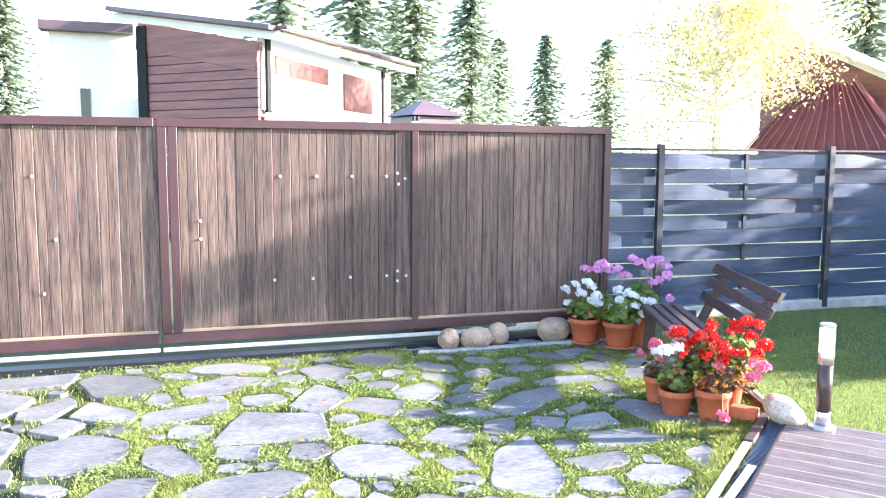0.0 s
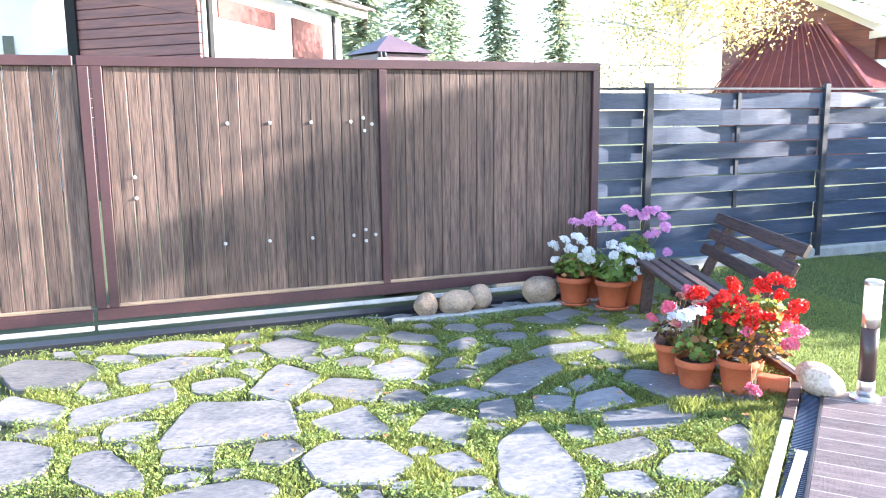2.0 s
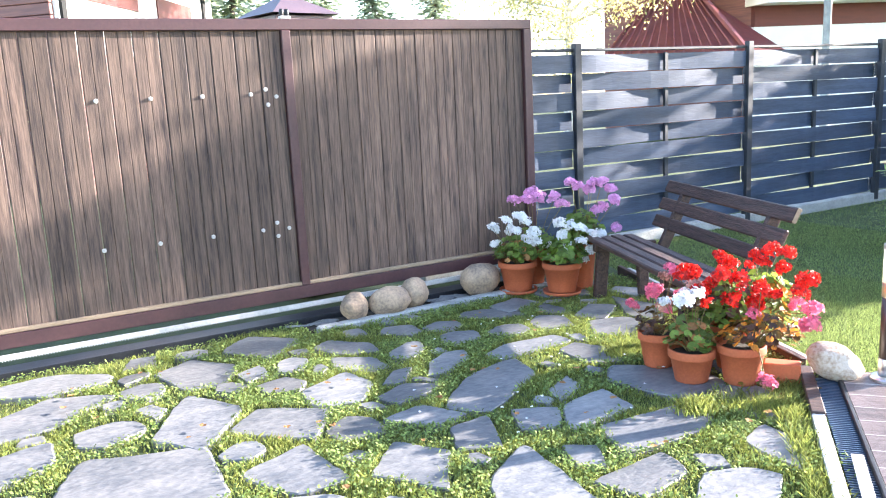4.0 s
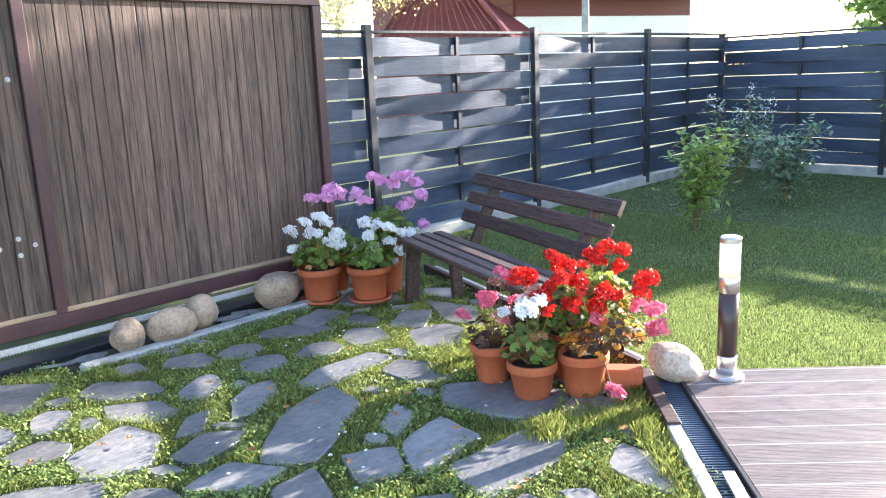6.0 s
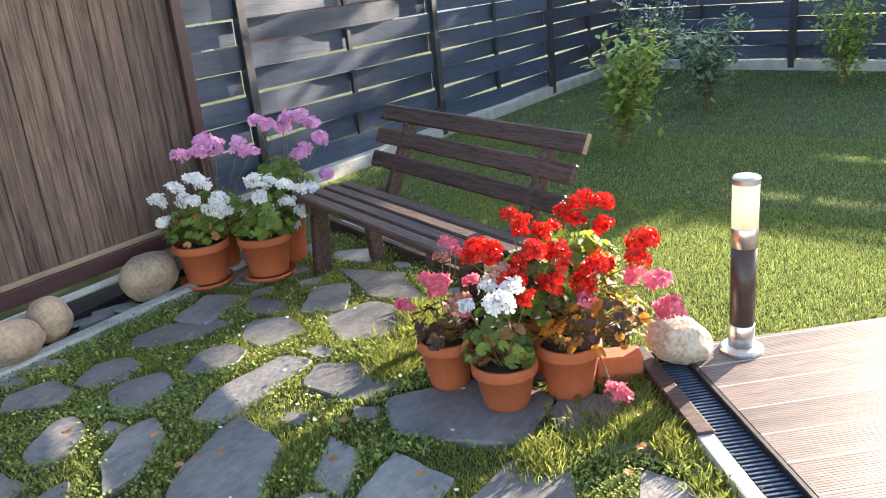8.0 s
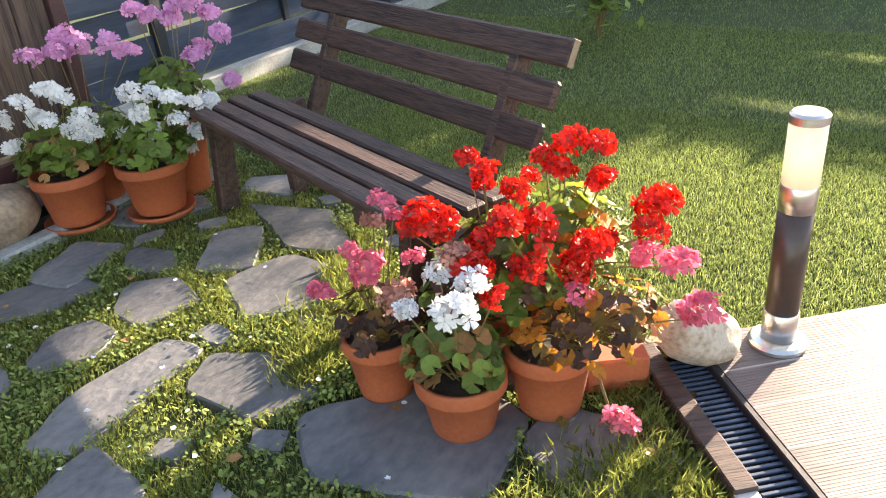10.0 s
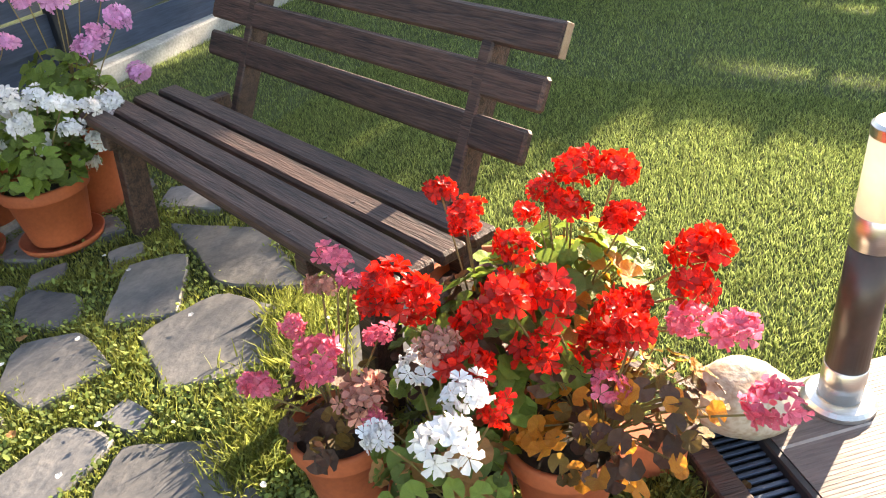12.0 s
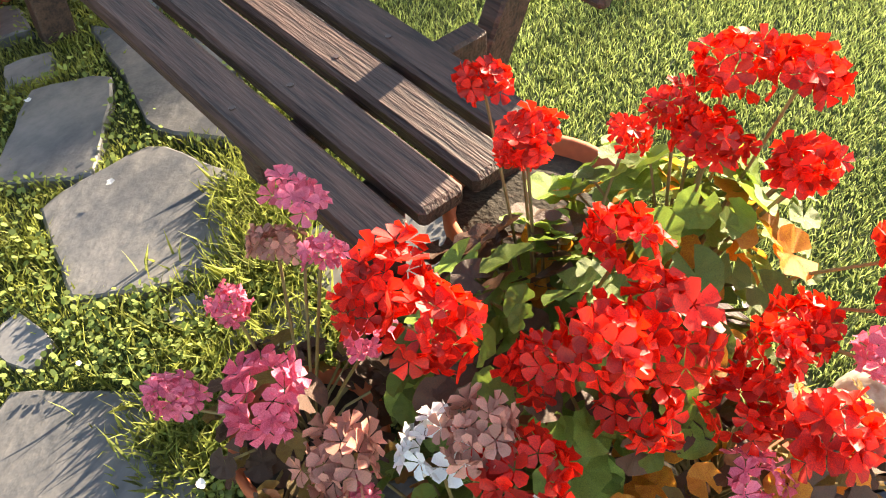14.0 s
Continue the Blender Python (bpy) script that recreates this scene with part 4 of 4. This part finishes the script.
part("bracket", box(0.5, 0.05, 0.05, pose(0.2, 0, 6.2)), "dark_metal", pole)


# ---- trees ----
def spruce(x, y, h, w, n, seed, label="tall spruce behind the fences, haze put into its pale needle colour"):
    rg = random.Random(seed)
    g = thing("spruce_tree", label, "tree", pose(x, y, 0, 0, 0, seed * 40), "trees beyond the fences")
    part("trunk", tube([(0, 0, 0), (0, 0, h * 0.6), (0, 0, h)], 0.018 * h, None, 7, 0.15), "bark", g)
    bm = bmesh.new()
    for k in range(n):
        t = (k + rg.random()) / n
        z = h * (0.12 + 0.88 * t)
        r = w * 1.25 * (1 - t) ** 0.6 * rg.uniform(0.5, 1.15) + 0.15
        a = k * 2.4 + rg.uniform(-.4, .4)
        for j in range(12):
            s = (j + 0.6) / 12
            c = Vector((math.cos(a) * r * s, math.sin(a) * r * s, z - r * 0.35 * s + rg.uniform(-.1, .1)))
            q = 0.036 * h * (1.1 - s * 0.5) * rg.uniform(0.5, 1.2)
            d = Vector((math.cos(a) * q, math.sin(a) * q, -q * 0.3))
            sd = Vector((-math.sin(a) * q * 0.55, math.cos(a) * q * 0.55, rg.uniform(-.3, .3) * q))
            bm.faces.new([bm.verts.new(p) for p in (c - d * 0.4, c + sd - Vector((0, 0, q * 0.3)), c + d)])
            bm.faces.new([bm.verts.new(p) for p in (c - d * 0.4, c + d, c - sd - Vector((0, 0, q * 0.3)))])
    # crown colour carries the haze, there is no real haze
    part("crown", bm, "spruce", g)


def from_start(px, d):
    """The place that lies d metres off along a bearing given as its offset from the middle of the first view."""
    k = (px - 784) / 1405
    f = Vector((0.309, 0.951))
    r = Vector((0.951, -0.309))
    q = (f + r * k) * d
    return 0.926 + q.x, 0.355 + q.y


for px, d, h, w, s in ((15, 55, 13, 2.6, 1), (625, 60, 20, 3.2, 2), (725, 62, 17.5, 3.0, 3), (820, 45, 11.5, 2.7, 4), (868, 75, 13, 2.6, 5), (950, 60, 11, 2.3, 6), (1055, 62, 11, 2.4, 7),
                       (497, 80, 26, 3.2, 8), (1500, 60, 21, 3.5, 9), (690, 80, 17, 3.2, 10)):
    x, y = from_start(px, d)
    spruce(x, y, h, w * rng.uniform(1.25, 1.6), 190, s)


def birch(x, y, h, w, n, seed):
    rg = random.Random(seed)
    g = thing("birch_tree", "sunlit yellow autumn birch behind the woven fence", "tree", pose(x, y, 0), "trees beyond the fences")
    tr = tube([(0, 0, 0), (0.1, 0, h * 0.35), (0.0, 0.1, h * 0.7), (0, 0, h)], 0.16, None, 9, 0.15)
    bm = bmesh.new()
    for k in range(70):
        a, z0 = rg.uniform(0, 6.28), h * rg.uniform(0.2, 0.85)
        ln = w * rg.uniform(0.5, 1.05) * math.sin(math.pi * min(0.95, 0.12 + z0 / h * 0.85)) ** 0.6
        tip = Vector((math.cos(a) * ln, math.sin(a) * ln, z0 + ln * rg.uniform(0.0, 0.7)))
        mid = Vector((tip.x * 0.5, tip.y * 0.5, z0 + (tip.z - z0) * 0.7))
        tube([(0, 0, z0), mid, tip], 0.03, tr, 4, 0.3)
        for j in range(n):
            t = rg.uniform(0.3, 1.05)
            c = Vector((0, 0, z0)).lerp(tip, t) + Vector((rg.gauss(0, .28), rg.gauss(0, .28), rg.gauss(0, .32)))
            q = [Vector((rg.uniform(-1, 1), rg.uniform(-1, 1), rg.uniform(-1, 1))) * 0.052 for _ in range(4)]
            bm.faces.new([bm.verts.new(c + e) for e in q])
    part("trunk", tr, "birch_bark", g)
    part("crown", bm, "birch_leaf", g)


def leafy_tree(x, y, h, w, z_low, n, seed, label):
    rg = random.Random(seed)
    g = thing("shade_caster", label, "tree", pose(x, y, 0), "trees beyond the fences")
    tr = tube([(0, 0, 0), (0.05, 0, h * 0.4), (0, 0, h * 0.95)], 0.12, None, 8, 0.2)
    bm = bmesh.new()
    for k in range(60):
        a, z0 = rg.uniform(0, 6.28), rg.uniform(z_low, h * 0.93)
        s = math.sqrt(max(0.05, 1 - ((z0 - (h + z_low) / 2) / ((h - z_low) / 2)) ** 2))
        ln = w * s * rg.uniform(0.6, 1.05)
        tip = Vector((math.cos(a) * ln, math.sin(a) * ln, min(h, z0 + 0.2 * ln)))
        tube([(0, 0, z0 * 0.85), tip], 0.022, tr, 4, 0.3)
        for j in range(n):
            c = Vector((0, 0, z0 * 0.95)).lerp(tip, rg.uniform(0.1, 1.05)) + Vector((rg.gauss(0, .16), rg.gauss(0, .16), rg.gauss(0, .16)))
            q = [Vector((rg.uniform(-1, 1), rg.uniform(-1, 1), rg.uniform(-1, 1))) * 0.10 for _ in range(4)]
            bm.faces.new([bm.verts.new(c + e) for e in q])
    part("trunk", tr, "bark", g)
    part("crown", bm, "bush_leaf", g)


# out of view: added and sized only to block the low sun
leafy_tree(16.0, 4.85, 6.0, 1.2, 0.8, 150, 11, "unseen tree added beyond the back fence to shade gate and paving")
leafy_tree(16.0, 3.45, 3.35, 0.85, 0.6, 120, 12, "low unseen tree added beyond the back fence to shade the lawn")
leafy_tree(16.4, 6.6, 4.0, 0.9, 0.8, 110, 14, "slim unseen tree added beyond the back fence to shade the woven fence")
bx, by = from_start(1245, 22)
birch(bx, by, 8.4, 3.4, 430, 3)


# ---- grass ----
def blades(name, pts, hts, wid, mat, label, seed):
    """Blades of grass, three faces each, as one mesh."""
    rg = np.random.RandomState(seed)
    n = len(pts)
    a = rg.uniform(0, 2 * np.pi, n)
    lean = rg.uniform(0.1, 0.9, n) * hts
    b = rg.uniform(0, 2 * np.pi, n)
    ax = np.stack([np.cos(a), np.sin(a), np.zeros(n)], 1) * (wid / 2)[:, None]
    tip = pts + np.stack([np.cos(b) * lean, np.sin(b) * lean, hts], 1)
    mid = pts + np.stack([np.cos(b) * lean * 0.35, np.sin(b) * lean * 0.35, hts * 0.6], 1)
    co = np.stack([pts - ax, pts + ax, mid + ax * 0.8, tip, mid - ax * 0.8], 1).reshape(-1, 3)
    me = bpy.data.meshes.new(name)
    me.vertices.add(len(co))
    me.vertices.foreach_set("co", co.astype(np.float32).ravel())
    me.loops.add(5 * n)
    me.loops.foreach_set("vertex_index", np.arange(5 * n, dtype=np.int32))
    me.polygons.add(n)
    me.polygons.foreach_set("loop_start", np.arange(0, 5 * n, 5, dtype=np.int32))
    me.polygons.foreach_set("loop_total", np.full(n, 5, dtype=np.int32))
    me.update(calc_edges=True)
    me.materials.append(M[mat])
    return tagged(new(name, me), label, "grass", kind="stuff")


gr = np.random.RandomState(7)


def patchy(p, f, s):
    """A smooth uneven field between about -1 and 1."""
    x, y = p[:, 0] * f + s, p[:, 1] * f - s
    return (np.sin(x + 1.7 * np.sin(y * 0.8)) * np.cos(y * 1.1 + 1.3 * np.sin(x * 0.7)) + 0.5 * np.sin(x * 2.3 + y * 1.9 + 2 * np.sin(y * 1.3))) / 1.5


def joint_points(n, lo, hi):
    """Places in the joints, spilling here and there over the rims of the stones."""
    p = np.stack([gr.uniform(lo[0], hi[0], n), gr.uniform(lo[1], hi[1], n)], 1)
    q = p + gr.normal(0, 1, (n, 2)) * (0.006 + 0.020 * np.clip(patchy(p, 6.0, 2.0) + 0.2, 0, 1))[:, None]
    i = np.clip(((q[:, 0] - X0) / CELL).astype(int), 0, NX - 1)
    j = np.clip(((q[:, 1] - Y0) / CELL).astype(int), 0, NY - 1)
    keep = ~covered[j, i] & (gr.rand(n) < 0.78 + 0.5 * patchy(p, 9.0, 5.0))
    return p[keep]


def side_of(p):
    a, b = np.array(LAWN_EDGE[0]), np.array(LAWN_EDGE[1])
    n1 = np.array([b[1] - a[1], -(b[0] - a[0])])
    n1 = n1 / np.linalg.norm(n1)
    s1 = (p - a) @ n1
    s2 = (p - np.array(D0)) @ np.array([D_EDGE.y, -D_EDGE.x]) + 0.0
    return np.where(p[:, 1] > 4.45, s1, s2)


jp = np.concatenate([joint_points(60000, (0.3, 1.5), (5.3, 7.14)) for _ in range(8)] + [joint_points(60000, (2.0, 3.8), (4.9, 6.9)) for _ in range(2)]
                    + [joint_points(60000, (-4.5, -1.5), (1.5, 7.14)) for _ in range(2)])
jp = jp[(side_of(jp) > 0.0) & ((jp[:, 0] < 2.75) | (jp[:, 1] < 6.88))]
leafy = gr.rand(len(jp)) < 0.34 + 0.40 * patchy(jp, 4.0, 1.0)
hp, jp = jp[leafy], jp[~leafy]
n = len(jp)
tall = 0.75 + 0.55 * np.clip(patchy(jp, 5.0, 8.0), -0.8, 1)
blades("joint_grass", np.column_stack([jp, np.full(n, -0.02)]), gr.uniform(0.020, 0.046, n) * tall, gr.uniform(0.0025, 0.005, n), "joint_grass", "short bright grass and herbs in the paving joints", 1)
lp = np.concatenate([np.stack([gr.uniform(4.6, 6.6, 140000), gr.uniform(3.4, 6.6, 140000)], 1), np.stack([gr.uniform(4.4, 8.5, 260000), gr.uniform(2.6, 7.95, 260000)], 1), np.stack([gr.uniform(7.5, 13, 130000), gr.uniform(0.5, 7.95, 130000)], 1)])
far_side = (lp - np.array(D0)) @ np.array([D_EDGE.x, D_EDGE.y]) < -0.04
bn = np.array([-BACK_DIR.y, BACK_DIR.x])
inside = (lp - np.array(CORNER)) @ bn < -0.1
lp = lp[(side_of(lp) < -0.03) & far_side & inside]
n = len(lp)
blades("lawn_grass", np.column_stack([lp, np.full(n, -0.03)]), gr.uniform(0.008, 0.024, n), gr.uniform(0.0018, 0.0034, n), "grass", "short mown green lawn", 2)

def fallen_leaf(x, y, seed, mat, size, label, cat):
    rg = random.Random(seed)
    bm = bmesh.new()
    mid = bm.verts.new((0, 0, 0.004))
    ring = [bm.verts.new((size * math.cos(a) * (1.0 if k % 2 else 0.72), size * 0.7 * math.sin(a), 0.004 + rg.uniform(0, 0.4) * size))
            for k, a in enumerate([i * 2 * math.pi / 10 for i in range(10)])]
    for i in range(10):
        bm.faces.new((mid, ring[i], ring[(i + 1) % 10]))
    ob = part("fallen_leaf" if cat == "leaf" else "fallen_petal", bm, mat)
    ob.matrix_world = pose(x, y, 0.022, 0, 0, rg.uniform(0, 360))
    tagged(ob, label, cat, "litter on the paving")


for k in range(46):
    fallen_leaf(rng.uniform(1.2, 4.5), rng.uniform(4.2, 6.8), k, "leaf_dry", rng.uniform(0.012, 0.024), "curled brown fallen leaf on the paving", "leaf")
for k in range(40):
    fallen_leaf(rng.uniform(2.6, 4.7), rng.uniform(4.5, 6.7), k + 50, "white_petal", rng.uniform(0.006, 0.012), "small white fallen petal on the paving", "petal")
for k in range(14):
    fallen_leaf(rng.uniform(4.05, 4.45), rng.uniform(4.3, 4.6), k + 90, "leaf_red", rng.uniform(0.012, 0.022), "reddish fallen leaf beside the pots", "leaf")


side = np.array([D_FAR.x, D_FAR.y])
along = np.array([D_EDGE.x, D_EDGE.y])
u_t, v_t = gr.uniform(-0.20, -0.07, 9000), gr.uniform(0.12, 2.6, 9000)
keep_t = gr.rand(9000) < 0.35 + 0.65 * np.sin(v_t * 9) ** 2
tp = (np.array(D0) + side * u_t[:, None] + along * v_t[:, None])[keep_t]
for cx, cy, cr in ((3.93, 4.44, 0.07), (3.75, 4.55, 0.05), (4.03, 4.36, 0.05), (4.20, 5.42, 0.09), (4.28, 5.20, 0.06), (4.44, 5.50, 0.05), (4.36, 5.44, 0.05), (4.12, 5.40, 0.05), (4.52, 5.60, 0.04), (4.02, 5.36, 0.04)):
    tp = np.concatenate([tp, np.stack([gr.normal(cx, cr, 900), gr.normal(cy, cr, 900)], 1)])
n = len(tp)
blades("tall_grass", np.column_stack([tp, np.full(n, -0.02)]), gr.uniform(0.03, 0.075, n), gr.uniform(0.003, 0.006, n), "joint_grass", "longer bright grass tufts beside the drain edging", 3)
n = len(hp)
ha = gr.uniform(0, 2 * np.pi, n)
hr_ = gr.uniform(0.003, 0.0075, n)
hz = gr.uniform(0.000, 0.028, n) * (0.8 + 0.5 * patchy(hp, 5.0, 8.0)) + 0.002
tilt = gr.normal(0, 0.5, (n, 2))
ring = [(math.cos(k * math.pi / 3), math.sin(k * math.pi / 3) * 0.8) for k in range(6)]
co = []
for u, v in ring:
    dx, dy = hr_ * (u * np.cos(ha) - v * np.sin(ha)), hr_ * (u * np.sin(ha) + v * np.cos(ha))
    co.append(np.column_stack([hp[:, 0] + dx, hp[:, 1] + dy, hz + dx * tilt[:, 0] + dy * tilt[:, 1]]))
co = np.stack(co, 1).reshape(-1, 3)
me = bpy.data.meshes.new("herbs")
me.vertices.add(len(co))
me.vertices.foreach_set("co", co.astype(np.float32).ravel())
me.loops.add(6 * n)
me.loops.foreach_set("vertex_index", np.arange(6 * n, dtype=np.int32))
me.polygons.add(n)
me.polygons.foreach_set("loop_start", np.arange(0, 6 * n, 6, dtype=np.int32))
me.polygons.foreach_set("loop_total", np.full(n, 6, dtype=np.int32))
me.update(calc_edges=True)
me.materials.append(M["herb"])
tagged(new("herbs", me), "small round leaved green herbs among the joint grass", "herbs", kind="stuff")

for k in range(7):
    chip = part("slate_chip", prism([(0.09 * math.cos(a + k) * rng.uniform(0.7, 1.2), 0.05 * math.sin(a + k) * rng.uniform(0.7, 1.2)) for a in (0, 1.1, 2.2, 3.4, 4.6, 5.5)], 0, 0.012), "slate")
    chip.matrix_world = pose((3.82, 3.90, 3.76, 2.92, 2.85, 3.98, 2.72)[k], (7.06, 7.09, 7.11, 7.05, 7.09, 7.05, 7.10)[k], 0.0, rng.uniform(-14, 14), rng.uniform(-14, 14), 0)
    tagged(chip, "loose dark slate chip in the trough by the gate", "stone", "slate chips")

# ---- flagstones and planks, last ----
paving = thing("paving", "irregular grey slate crazy paving with grassy joints", "paving", kind="structure")
rs = random.Random(9)
for c, pts in sorted(SLABS, key=lambda q: (q[0] - Vector((2.6, 4.6))).length)[:300]:
    top = rs.uniform(-0.004, 0.005)
    lean = (rs.uniform(-0.02, 0.02), rs.uniform(-0.02, 0.02))
    bm = bmesh.new()
    low = [bm.verts.new((q.x - c.x, q.y - c.y, -0.05)) for q in pts]
    rim = [bm.verts.new((q.x - c.x, q.y - c.y, top - 0.005 + lean[0] * (q.x - c.x) + lean[1] * (q.y - c.y))) for q in pts]
    lip = [bm.verts.new(((q.x - c.x) * 0.965, (q.y - c.y) * 0.965, top + lean[0] * (q.x - c.x) + lean[1] * (q.y - c.y))) for q in pts]
    m = len(pts)
    for i in range(m):
        j = (i + 1) % m
        bm.faces.new((low[i], low[j], rim[j], rim[i]))
        bm.faces.new((rim[i], rim[j], lip[j], lip[i]))
    bm.faces.new(lip)
    bmesh.ops.recalc_face_normals(bm, faces=bm.faces[:])
    ob = part("flagstone", bm, "slate", paving)
    ob.location = (c.x, c.y, 0)
planks(gate, 0.836, 2.82)
planks(gate, 2.88, 4.74)
planks(gate_l, -1.29, 0.679)
planks(gate_l, -3.37, -1.35)
planks(gate_l, -5.5, -3.43)
